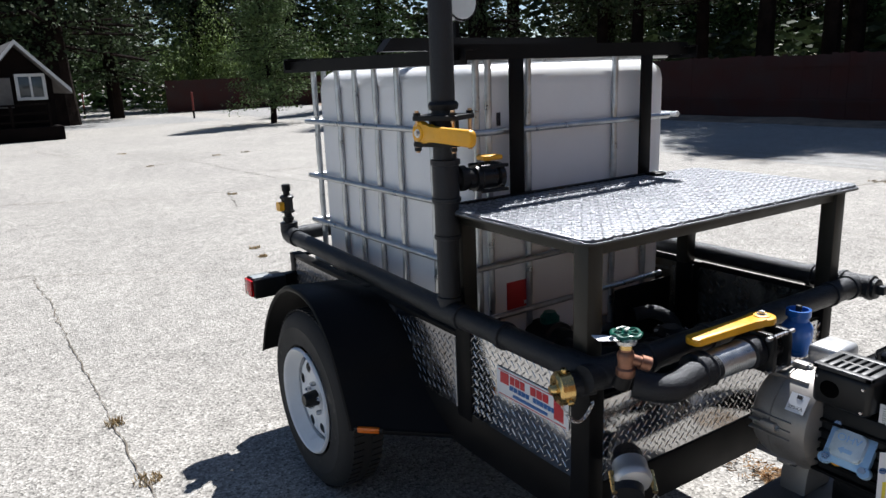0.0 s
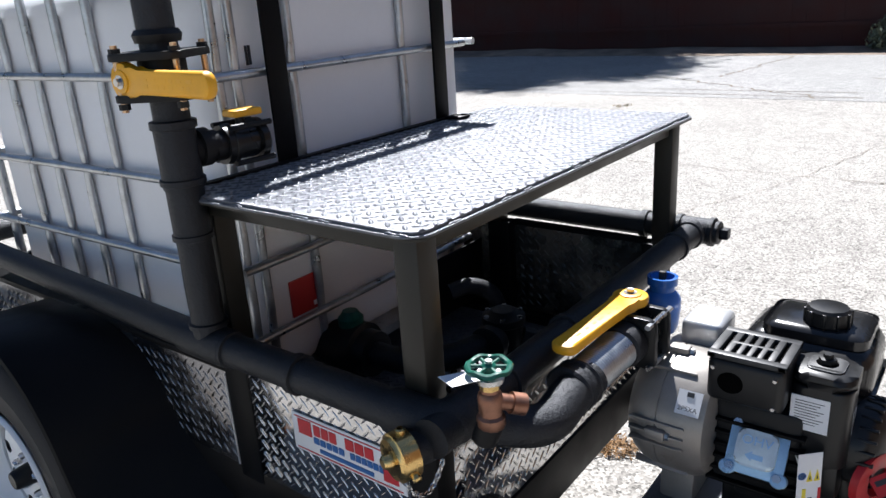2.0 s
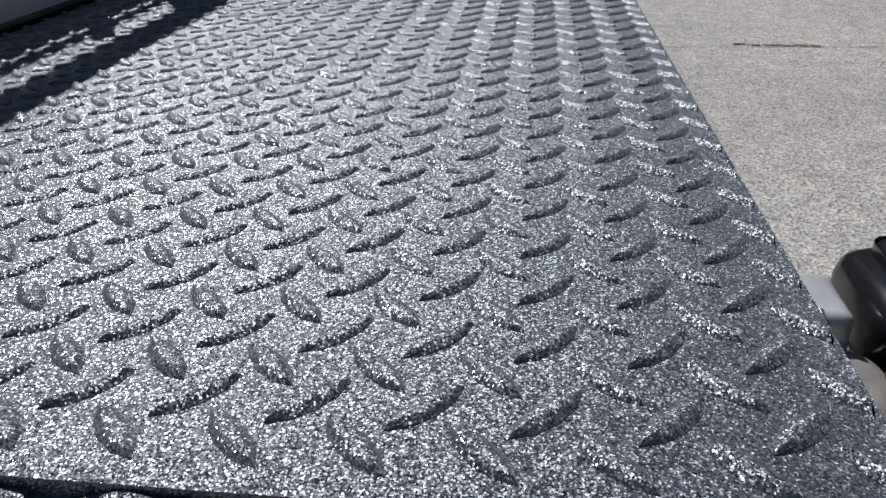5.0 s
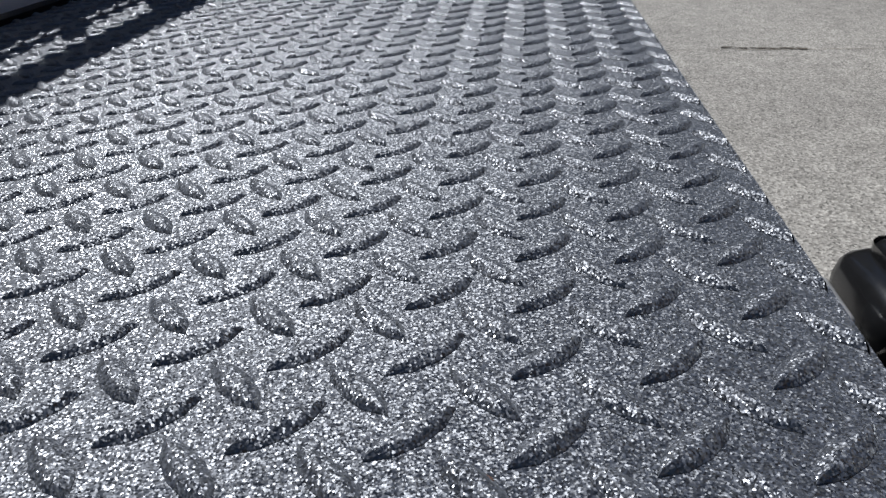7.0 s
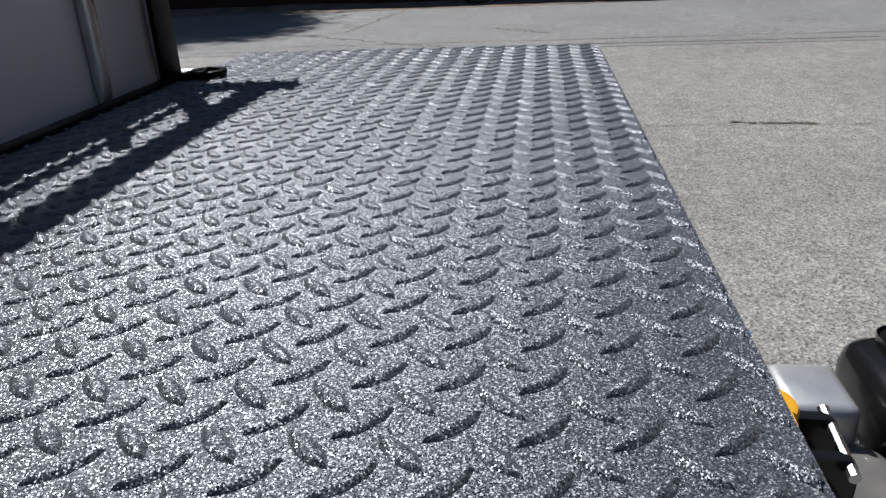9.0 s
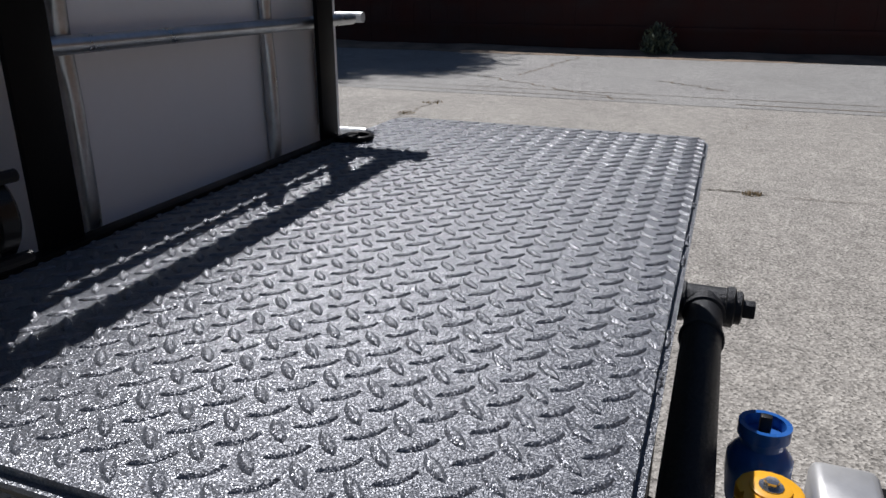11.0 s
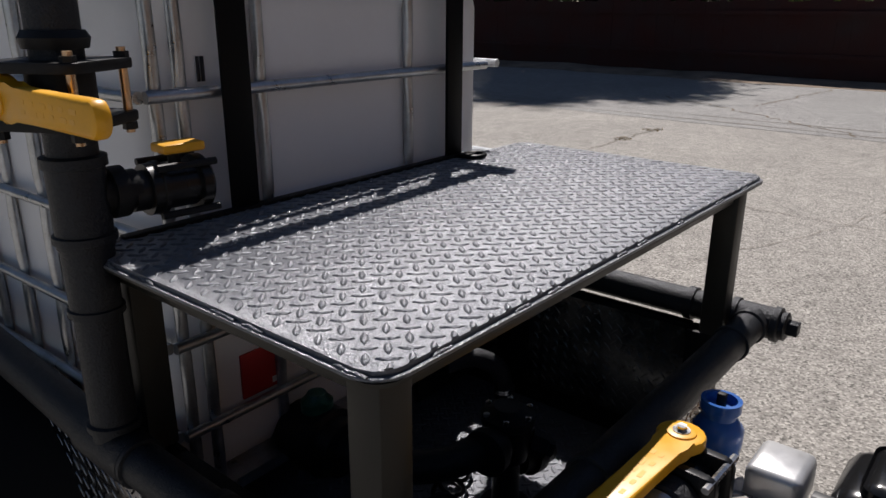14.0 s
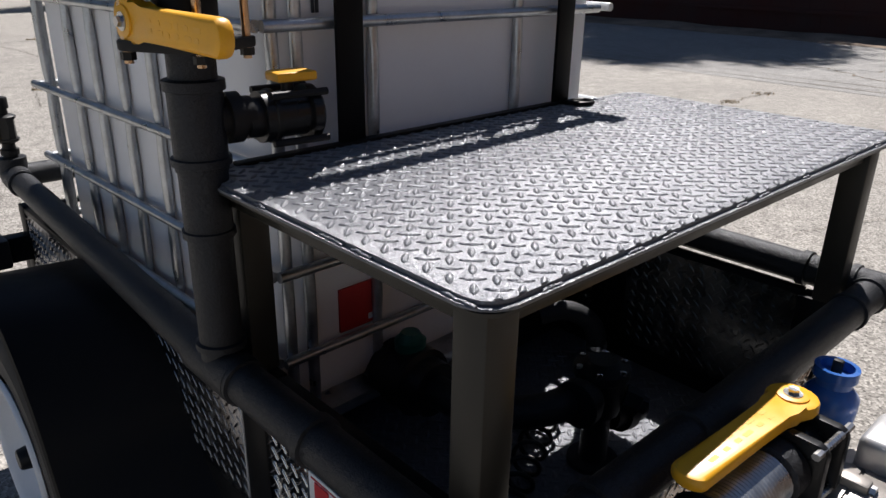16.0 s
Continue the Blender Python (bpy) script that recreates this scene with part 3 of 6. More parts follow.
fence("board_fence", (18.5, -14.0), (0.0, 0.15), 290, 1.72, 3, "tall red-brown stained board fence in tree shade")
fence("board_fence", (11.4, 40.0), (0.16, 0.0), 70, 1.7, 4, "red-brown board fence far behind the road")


# ---- trees ----
def tree_mesh(seed, height, radius, start, clumps, leaf, per, trunk_r, droop=0.1, layered=True):
    """Trunk with limbs, and a crown of small needle sprays set along the limbs."""
    rnd = random.Random(seed)
    tb, cb = bmesh.new(), bmesh.new()
    pts = [Vector((rnd.uniform(-0.05, 0.05) * i, rnd.uniform(-0.05, 0.05) * i, height * i / 8)) for i in range(9)]
    last = None
    for i, p in enumerate(pts):
        r = trunk_r * (1 - i / 8.6)
        ring = [tb.verts.new(p + Vector((math.cos(a), math.sin(a), 0)) * r * rnd.uniform(0.92, 1.08)) for a in (6.2832 * k / 9 for k in range(9))]
        if last:
            for k in range(9):
                tb.faces.new((last[k], last[(k + 1) % 9], ring[(k + 1) % 9], ring[k]))
        last = ring
    for c in range(clumps):
        t = start + (1 - start) * rnd.random() ** 1.15
        z = height * t
        a = rnd.uniform(0, 6.283)
        reach = radius * ((1 - t) / (1 - start)) ** 0.75 * rnd.uniform(0.35, 1.1) + 0.12
        base = Vector((0, 0, z))
        tip = base + Vector((math.cos(a) * reach, math.sin(a) * reach, reach * rnd.uniform(-droop, 0.35)))
        if c % 2 == 0:
            add_rod(tb, base, tip, 0.01 + 0.024 * reach * trunk_r, 4)
        for s in range(per):
            k = rnd.uniform(0.3, 1.05)
            p = base.lerp(tip, k) + Vector((rnd.gauss(0, 1), rnd.gauss(0, 1), rnd.gauss(0, 0.6))) * leaf * 1.5
            n = Vector((rnd.gauss(0, 1), rnd.gauss(0, 1), rnd.gauss(0.3, 1))).normalized()
            u, v = frame_of(n)
            l = leaf * rnd.uniform(0.5, 1.2)
            d = (u * math.cos(s) + v * math.sin(s))
            e = n.cross(d) * l * 0.28
            cb.faces.new([cb.verts.new(p - d * l * 0.5), cb.verts.new(p + e), cb.verts.new(p + d * l * 0.6), cb.verts.new(p - e)])
    return tb, cb


def make_tree(name, at, label, seed, height, radius, start, clumps, leaf, per, trunk_r, leafmat, group="", droop=0.1):
    tb, cb = tree_mesh(seed, height, radius, start, clumps, leaf, per, trunk_r, droop)
    t = thing(name, (0, 0, 0), label, "tree", group)
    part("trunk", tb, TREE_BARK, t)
    part("crown", cb, leafmat, t, smooth=False)
    t.location = at
    BASE[t.name] = Vector(at)
    return t


make_tree("young_pine", (11.0, 25.5, 0), "bushy young pine tree beside the road", 11, 6.4, 1.85, 0.1, 250, 0.1, 90, 0.12, LEAF_YOUNG, droop=0.2)
protos = [
    make_tree("pine_tree", (8.4, 38.0, 0), "tall dark pine tree with low branches", 21, 17, 3.2, 0.11, 400, 0.2, 36, 0.34, LEAF_DARK, "tall pines behind the lot", 0.3),
    make_tree("pine_tree", (5.4, 34.0, 0), "tall pine tree with a thick trunk", 22, 20, 3.6, 0.13, 400, 0.22, 32, 0.66, LEAF_DARK, "tall pines behind the lot", 0.3),
    make_tree("pine_tree", (28.3, 15.0, 0), "tall straight pine with a high crown", 23, 22, 3.0, 0.22, 360, 0.24, 28, 0.36, LEAF_DARK, "tall pines behind the lot", 0.3),
    make_tree("pine_tree", (23.0, 47.0, 0), "dense green pine tree", 24, 14, 3.0, 0.06, 400, 0.22, 32, 0.28, LEAF_MID, "tall pines behind the lot", 0.3),
]
for sx, sy, sh, seed in ((24.2, 15.9, 20.5, 31), (25.8, 14.4, 20.0, 32)):
    make_tree("pine_tree", (sx, sy, 0), "tall pine with a broad ragged crown", seed, sh, 4.4, 0.35, 420, 0.3, 34, 0.34, LEAF_DARK, "tall pines behind the lot", 0.3)
rnd = random.Random(99)
spots = []
for k in range(46):
    a = k / 46
    if k < 30:
        x, y = rnd.uniform(36.0, 46.0), -22 + 62 * (k / 30) + rnd.uniform(-1.2, 1.2)
    else:
        x, y = -14 + 40 * ((k - 30) / 16) + rnd.uniform(-1, 1), rnd.uniform(45, 60)
    spots.append((x, y))
spots += [(33.5 + (k % 3) * 0.8, -14 + k * 2.3) for k in range(15)] + [(22.0, 27.0), (25.0, 31.0), (20.5, 33.0), (28.0, 27.0), (2.6, 36.0), (-3.0, 37.0), (4.8, 39.5), (16.5, 47.0)]
for k, (x, y) in enumerate(spots):
    s = rnd.uniform(0.8, 1.2)
    p = protos[k % 4]
    q = copy_thing(p, pose(x, y, 0, 0, 0, rnd.uniform(0, 360)))
    q.scale = (s, s, s * rnd.uniform(0.9, 1.15))
# pines that stand off to the side and throw their shade on the road and the fence
for x, y, s in ((24.0, 21.6, 0.8), (25.0, 24.6, 0.82), (26.5, 20.4, 0.86)):
    q = copy_thing(protos[2], pose(x, y, 0, 0, 0, x * 40))
    q.scale = (s, s, s)


def bush(name, at, r, h, count, leaf, material, seed, label):
    bm = bmesh.new()
    rnd = random.Random(seed)
    for _ in range(count):
        n = Vector((rnd.gauss(0, 1), rnd.gauss(0, 1), abs(rnd.gauss(0, 1)))).normalized()
        p = Vector((n.x * r, n.y * r, n.z * h)) * rnd.uniform(0.45, 1.0) * (1 + 0.3 * noise.noise(n * 2.3))
        d = Vector((rnd.gauss(0, 1), rnd.gauss(0, 1), rnd.gauss(0.4, 1))).normalized()
        u, v = frame_of(d)
        l = leaf * rnd.uniform(0.5, 1.2)
        bm.faces.new([bm.verts.new(Vector(at) + p + w) for w in (-d * l * 0.5, u * l * 0.2, d * l * 0.5, -u * l * 0.2)])
    return solo(name, bm, material, at, label, "bush", smooth=False)


blades("pine_litter", 33, (2.42, 1.42, 0.8), 0.08, 260, 0.03, NEEDLES, "brown pine needles and bark bits on the asphalt", "litter", True)
blades("verge_litter", 34, (19.0, 3.0, 0.03), 13.0, 3600, 0.12, DRYGRASS, "dry leaves and needles scattered along the verge", "litter", True)
for k in range(9):
    bush("leafy_bush", (22.2 + (k % 3) * 0.7, -6.0 + k * 1.7, 0), 1.5, 2.6 + (k * 7 % 5) * 0.22, 1700, 0.24, LEAF_LIGHT, 60 + k, "bright green bush rising behind the fence")
bush("shrub", (18.05, 2.65, 0.07), 0.42, 0.62, 1100, 0.12, LEAF_SAGE, 5, "small grey-green shrub growing before the fence")
for k in range(7):
    bush("leafy_bush", (12.0 + k * 1.5, 42.2 + (k % 2), 0), 1.6, 4.4 + (k % 3) * 0.9, 4500, 0.19, LEAF_LIGHT, 40 + k, "bright green bush in front of the far trees")


# ---- cabin and far house ----
def gable_house(name, x0, x1, y0, y1, wall_h, ridge_h, wallmat, label, window=None):
    h = thing(name, ((x0 + x1) / 2, (y0 + y1) / 2, 0), label, "house")
    xm = (x0 + x1) / 2
    bm = bmesh.new()
    add_prism(bm, [(x0, 0), (x1, 0), (x1, wall_h), (xm, ridge_h), (x0, wall_h)], -y1, -y0, Matrix.Rotation(radians(90), 4, "X"))
    part("wall", bm, wallmat, h, smooth=False)
    for sgn in (-1, 1):
        bm = bmesh.new()
        e = Vector(((x1 if sgn > 0 else x0) + sgn * 0.45, 0, wall_h - 0.45 * (ridge_h - wall_h) / (xm - x0)))
        t = Vector((xm, 0, ridge_h))
        v = []
        for dz in (0.03, 0.17):
            for p in (e, t):
                for y in (y0 - 0.45, y1 + 0.4):
                    v.append(bm.verts.new((p.x, y, p.z + dz)))
        for f in ((0, 1, 3, 2), (4, 5, 7, 6), (0, 1, 5, 4), (2, 3, 7, 6), (0, 2, 6, 4), (1, 3, 7, 5)):
            bm.faces.new([v[i] for i in f])
        part("roof", bm, SHINGLE, h, smooth=False)
        bm = bmesh.new()
        v = [bm.verts.new((p.x, y, p.z + dz)) for dz in (0.06, 0.18) for p in (e, t) for y in (y0 - 0.5, y0 - 0.455)]
        for f in ((0, 1, 3, 2), (4, 5, 7, 6), (0, 1, 5, 4), (2, 3, 7, 6), (0, 2, 6, 4), (1, 3, 7, 5)):
            bm.faces.new([v[i] for i in f])
        part("barge_board", bm, TRIM_W, h, "white painted barge board", smooth=False)
    if window:
        wx0, wx1, wz0, wz1 = window
        y = y0 - 0.03
        w = part("window", box((wx0, y - 0.03, wz0), (wx1, y, wz1), 0.003), GLASS_D, h, "dark glass window with white frame")
        for lo, hi in (((wx0 - 0.09, wz0 - 0.09), (wx1 + 0.09, wz0)), ((wx0 - 0.09, wz1), (wx1 + 0.09, wz1 + 0.09)), ((wx0 - 0.09, wz0), (wx0, wz1)), ((wx1, wz0), (wx1 + 0.09, wz1)), (((wx0 + wx1) / 2 - 0.03, wz0), ((wx0 + wx1) / 2 + 0.03, wz1))):
            part("window_frame", box((lo[0], y - 0.06, lo[1]), (hi[0], y + 0.02, hi[1]), 0.003), TRIM_W, w)
    return h


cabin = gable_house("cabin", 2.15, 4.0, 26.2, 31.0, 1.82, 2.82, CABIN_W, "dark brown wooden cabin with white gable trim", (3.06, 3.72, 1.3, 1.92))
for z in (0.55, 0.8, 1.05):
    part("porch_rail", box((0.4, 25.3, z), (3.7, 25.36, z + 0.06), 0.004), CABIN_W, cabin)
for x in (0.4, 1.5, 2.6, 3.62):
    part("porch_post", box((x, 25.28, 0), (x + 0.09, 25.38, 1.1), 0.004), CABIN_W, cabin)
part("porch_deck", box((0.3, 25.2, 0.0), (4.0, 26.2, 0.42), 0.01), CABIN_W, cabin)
part("porch_board", box((2.25, 26.12, 1.0), (2.85, 26.18, 1.9), 0.01), SHINGLE, cabin, "grey weathered door panel")
gable_house("far_house", 17.5, 22.5, 52.0, 58.0, 4.2, 6.2, CABIN_W, "brown house with a grey roof beyond the trees")

post = thing("marker_post", (10.5, 33.0, 0), "red painted post with a black foot by the road", "post")
part("shaft", rod((10.5, 33, 0.35), (10.5, 33, 1.15), 0.045, 12, 0.01), POST_RED, post)
part("foot", rod((10.5, 33, 0), (10.5, 33, 0.35), 0.047, 12), BLACK, post)
copy_thing(post, pose(8.35, 45.3, 0))


def far_woods(name, seed, x0, y0, x1, y1, height, count, leaf, material, label):
    """A far belt of foliage, thinner towards its ragged top."""
    rnd = random.Random(seed)
    bm = bmesh.new()
    for _ in range(count):
        t = rnd.random()
        top = height * (0.72 + 0.28 * noise.noise((t * 23, seed, 0)) + 0.1 * noise.noise((t * 90, seed, 5)))
        z = top * rnd.random() ** 0.85
        d = rnd.uniform(-2.5, 2.5)
        nx, ny = (y1 - y0), -(x1 - x0)
        k = math.hypot(nx, ny)
        p = Vector((x0 + (x1 - x0) * t + nx / k * d, y0 + (y1 - y0) * t + ny / k * d, z))
        n = Vector((rnd.gauss(0, 1), rnd.gauss(0, 1), rnd.gauss(0.3, 1))).normalized()
        u, v = frame_of(n)
        l = leaf * rnd.uniform(0.5, 1.3)
        bm.faces.new([bm.verts.new(p + w) for w in (-u * l, v * l * 0.45, u * l, -v * l * 0.45)])
    return solo(name, bm, material, (x0, y0, 0), label, "woods", kind="stuff", smooth=False)


far_woods("far_woods", 1, 50, -60, 50, 60, 24, 26000, 0.55, LEAF_DARK, "dark far conifer woods behind the fence")
far_woods("far_woods", 2, 50, 62, -45, 62, 26, 24000, 0.55, LEAF_DARK, "dark far conifer woods behind the road")
far_woods("far_woods", 3, 44, 49, -20, 52, 5.5, 14000, 0.26, LEAF_MID, "green undergrowth below the far pines")
far_woods("undergrowth", 4, 31, -30, 31, 40, 4.0, 9000, 0.35, LEAF_DARK, "dark undergrowth behind the fence")

# everything so far stands on the lot; what lies behind it is laid out on lines a little off the trailer's
BEHIND = Matrix.Rotation(radians(2.9), 4, "Z")
for ob in list(scene.objects):
    if ob.parent is None and ob.type in ("MESH", "EMPTY"):
        ob.location.z += LOT
        if ob.location.y > 20 and ob.location.x < 23:
            ob.matrix_basis = BEHIND @ ob.matrix_basis


# ---- trailer ----
X0, X1 = 1.183, 2.295       # outer faces of the box sides
Y0, Y1 = 1.215, 3.20        # front and rear of the box
ZF, ZR, ZT, ZN = 0.53, 0.80, 0.856, 0.785   # floor, top of the sides behind and in front, top of the front wall
PITCH = 0.0354              # of the floor's lugs
FINE = 0.0308               # of the slimmer lugs on the bright sheets
PY = 1.77                   # the standpipe stands here along the side
# the pump, the engine and the tongue are drawn round the blue priming port
DECK = fitted((1.738, 1.078, 0.99), (1.833, 1.062, 0.943), (1.2, 1.25, 1.15))
trailer = thing("utility_trailer", (1.7, 2.0, LOT), "black painted two-wheel water trailer with tread plate sides", "trailer")


def bar(name, lo, hi, parent=trailer, material=BLACK, bevel=0.004, label=""):
    return part(name, box(lo, hi, bevel), material, parent, label)


part("floor", add_lugs(box((X0 + 0.02, Y0 + 0.02, ZF - 0.012), (X1 - 0.02, Y1 - 0.02, ZF), 0.001), lambda u, v, h: (u, v, ZF + h), (X0 + 0.06, X1 - 0.06), (Y0 + 0.06, 1.95), PITCH), COATING, trailer, "black coated tread plate floor")
for x in (X0, X1 - 0.05):
    bar("lower_rail", (x, Y0, 0.42), (x + 0.05, Y1, 0.559))
    zr = ZR if x < 1.5 else ZT
    xr = x if x < 1.5 else x + 0.022
    bar("top_rail", (xr, 1.813, zr), (x + 0.05, Y1, zr + 0.018))
    bar("top_rail", (xr, Y0 + 0.067, ZT), (x + 0.05, 1.733, ZT + (0.012 if x < 1.5 else 0.016)))
    for y0, y1 in ((Y0 - 0.002, Y0 + 0.067), (1.733, 1.813), (2.44, 2.5), (Y1 - 0.055, Y1 + 0.002)):
        bar("side_post", (x - 0.002, y0, 0.40 if y0 < 1.3 else 0.53), (x + 0.052, y1, ZT + 0.012 if y0 < 1.75 else zr + 0.02))
for y in (Y0, Y1 - 0.05):
    bar("cross_rail", (X0 + 0.05, y, 0.42), (X1 - 0.05, y + 0.05, 0.55))
    bar("cross_top_rail", (X0 + 0.05, y + 0.01, ZN if y < 2 else ZR), (X1 - 0.05, y + 0.04, (ZN if y < 2 else ZR) + 0.012))
for y in (1.65, 2.15, 2.7):
    bar("cross_member", (X0 + 0.05, y, 0.43), (X1 - 0.05, y + 0.05, ZF - 0.014))


def side_plate(name, x, y0, y1, z0, z1, outward, material, label, phase=0.0):
    s = -1 if outward < 0 else 1
    bm = box((min(x, x + s * 0.003), y0, z0), (max(x, x + s * 0.003), y1, z1), 0.0005)
    add_lugs(bm, lambda u, v, h: (x + s * (0.003 + h), u, v), (y0, y1), (z0, z1), FINE, 0.0275, 0.0058, 0.0016, phase, 0.57)
    return part(name, bm, material, trailer, label)


side_plate("side_panel", X0 + 0.004, 1.812, 2.442, 0.557, ZR + 0.002, -1, ALU_REAR_SHADE, "aluminium tread plate side panel, darkened for the shadow it mirrors")
side_plate("side_panel", X0 + 0.004, 2.498, Y1 - 0.05, 0.557, ZR + 0.002, -1, ALU_REAR_SHADE, "aluminium tread plate side panel, darkened for the shadow it mirrors")
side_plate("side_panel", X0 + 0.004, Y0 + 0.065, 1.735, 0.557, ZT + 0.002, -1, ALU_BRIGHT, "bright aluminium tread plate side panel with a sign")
part("sheet_edge", box((X0 - 0.003, 1.8135, 0.558), (X0 + 0.0035, 1.8175, ZR - 0.004), 0.0006), ALU_LID, trailer, "bright cut edge of the sheet", smooth=False)
# inner faces in the darkened copy, for the shade inside the box
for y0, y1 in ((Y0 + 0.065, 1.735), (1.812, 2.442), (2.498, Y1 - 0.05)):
    side_plate("side_panel", X1 - 0.007, y0, y1, 0.557, ZT + 0.002, -1, ALU_SHADED, "inner face of the tread plate side, darkened for the shade in the box")
bm = box((X0 + 0.05, Y0 + 0.004, 0.545), (X1 - 0.05, Y0 + 0.007, ZN + 0.002), 0.0005)
add_lugs(bm, lambda u, v, h: (u, Y0 + 0.004 - h, v), (X0 + 0.05, X1 - 0.05), (0.55, ZN), FINE, 0.0275, 0.0058, 0.0016, 0.0, 0.565)
part("front_panel", bm, ALU_BRIGHT, trailer, "bright aluminium tread plate front panel with dust")

def deck_part(name, bm, material, parent, label="", smooth=True):
    bmesh.ops.transform(bm, matrix=DECK, verts=bm.verts)
    return part(name, bm, material, parent, label, smooth)


# tongue: two arms that meet at the coupler, and the mounting plate across them
APEX = Vector((1.665, 0.33, 0.53))
for sx, xr in ((-1, 1.225), (1, 2.085)):
    a, b = Vector((xr, 1.23, 0.53)), APEX + Vector((sx * 0.03, 0, 0))
    d = b - a
    rot = Matrix.Translation(a) @ Matrix.Rotation(math.atan2(d.y, d.x), 4, "Z")
    deck_part("tongue_arm", box((0, -0.025, -0.045), (d.length, 0.025, 0.045), 0.005, rot), BLACK, trailer)
deck_part("coupler_tube", box((1.635, -0.05, 0.485), (1.695, 0.4, 0.575), 0.005), BLACK, trailer)
deck_part("coupler", box((1.62, -0.22, 0.49), (1.71, -0.02, 0.59), 0.03), BLACK, trailer, "black stamped steel ball coupler")
deck_part("pump_plate", prism([(1.365, 1.05), (1.49, 0.815), (1.84, 0.815), (1.965, 1.05)], 0.577, 0.585), COATING, trailer, "black coated steel pump platform")
for x0, y0, x1, y1 in ((1.365, 1.05, 1.49, 0.815), (1.965, 1.05, 1.84, 0.815), (1.49, 0.815, 1.84, 0.815)):
    d = Vector((x1 - x0, y1 - y0, 0))
    deck_part("plate_skirt", box((0, -0.004, 0.53), (d.length, 0.004, 0.585), 0.001, Matrix.Translation((x0, y0, 0)) @ Matrix.Rotation(math.atan2(d.y, d.x), 4, "Z")), BLACK, trailer)
latch = deck_part("coupler_latch", box((1.60, 0.44, 0.577), (1.74, 0.60, 0.635), 0.012, None, 3), BLACK, trailer, "black latch housing on the tongue")
for y, w in ((0.575, 0.02), (0.53, 0.012)):
    deck_part("latch_strap", box((1.595, y, 0.60), (1.745, y + w, 0.641), 0.003), STEEL, latch)
deck_part("latch_pin", rod((1.575, 0.52, 0.645), (1.70, 0.57, 0.665), 0.007, 10), STEEL, latch)
deck_part("chain_shackle", tube([Vector((1.565 + 0.006 * math.cos(a), 0.60 + 0.026 * math.cos(a), 0.525 + 0.022 * math.sin(a))) for a in (2 * math.pi * i / 20 for i in range(21))], 0.006, 8), STEEL, trailer)
deck_part("shackle_bolt", lathe((1.575, 0.615, 0.53), (-1, -0.4, 0), [(0, 0.016), (0.012, 0.016), (0.014, 0.009), (0.024, 0.009)], 6), STEEL, trailer)
deck_part("safety_chain_plate", box((1.56, 0.42, 0.49), (1.60, 0.50, 0.51), 0.004), STEEL, trailer)
deck_part("jack_tube", rod((1.665, 0.12, 0.2), (1.665, 0.12, 0.78), 0.03, 16, 0.003), BLACK, trailer)


def fender(x_out, x_in, sgn):
    # outer edge of the arch, and the line where the sheet meets the box: its front sweeps forward
    path = [(2.095, 0.43), (2.108, 0.475), (2.145, 0.555), (2.185, 0.64), (2.24, 0.72), (2.31, 0.785), (2.40, 0.835), (2.51, 0.85), (2.65, 0.825), (2.79, 0.735), (2.90, 0.61), (2.975, 0.46)]
    seam = [(1.84, 0.43), (1.95, 0.50), (2.06, 0.60), (2.10, 0.67), (2.14, 0.725), (2.20, 0.775), (2.32, 0.815), (2.50, 0.82), (2.68, 0.80), (2.81, 0.71), (2.91, 0.58), (2.98, 0.46)]

    def curve(line):
        out = []
        pts = [Vector((0, y, z)) for y, z in line]
        for i in range(len(pts) - 1):
            p0, p1, p2, p3 = pts[max(i - 1, 0)], pts[i], pts[i + 1], pts[min(i + 2, len(pts) - 1)]
            for k in range(4):
                t = k / 4
                out.append(0.5 * ((2 * p1) + (p2 - p0) * t + (2 * p0 - 5 * p1 + 4 * p2 - p3) * t * t + (3 * p1 - p0 - 3 * p2 + p3) * t ** 3))
        return out + [pts[-1]]

    c = Vector((0, 2.495, 0.39))
    bm = bmesh.new()
    rings = []
    for p, q in zip(curve(path), curve(seam)):
        inn = (c - p).normalized()
        row = [(x_in, q), (x_out - sgn * 0.014, p), (x_out - sgn * 0.004, p + inn * 0.004), (x_out, p + inn * 0.013), (x_out - sgn * 0.004, p + inn * 0.022), (x_out - sgn * 0.008, p + inn * 0.009), (x_in, q + inn * 0.004)]
        rings.append([bm.verts.new((x, w.y, w.z)) for x, w in row])
    n = len(rings[0])
    for a, b in zip(rings, rings[1:]):
        for i in range(n):
            bm.faces.new((a[i], a[(i + 1) % n], b[(i + 1) % n], b[i]))
    bm.faces.new(rings[0])
    bm.faces.new(rings[-1])
    return part("fender", bm, BLACK, trailer, "rounded black steel mudguard with a rolled edge")


f_left = fender(0.925, X0 + 0.002, -1)
fender(2.503, X1 - 0.002, 1)
mk = Matrix.Translation((0.937, 2.09, 0.44)) @ Matrix.Rotation(math.atan2(-0.25, 0.26), 4, "Z")
part("side_marker", box((0.012, -0.012, -0.009), (0.09, 0.002, 0.011), 0.003, mk), AMBER, f_left, "amber side marker lens")
for x in (0.006, 0.096):
    part("marker_screw", box((x - 0.005, -0.010, -0.006), (x + 0.005, 0.002, 0.008), 0.002, mk), PLASTIC_B, f_left)
part("bottom_flange", box((0.0, -0.003, -0.014), (0.35, 0.003, 0.002), 0.001, mk), BLACK, f_left)


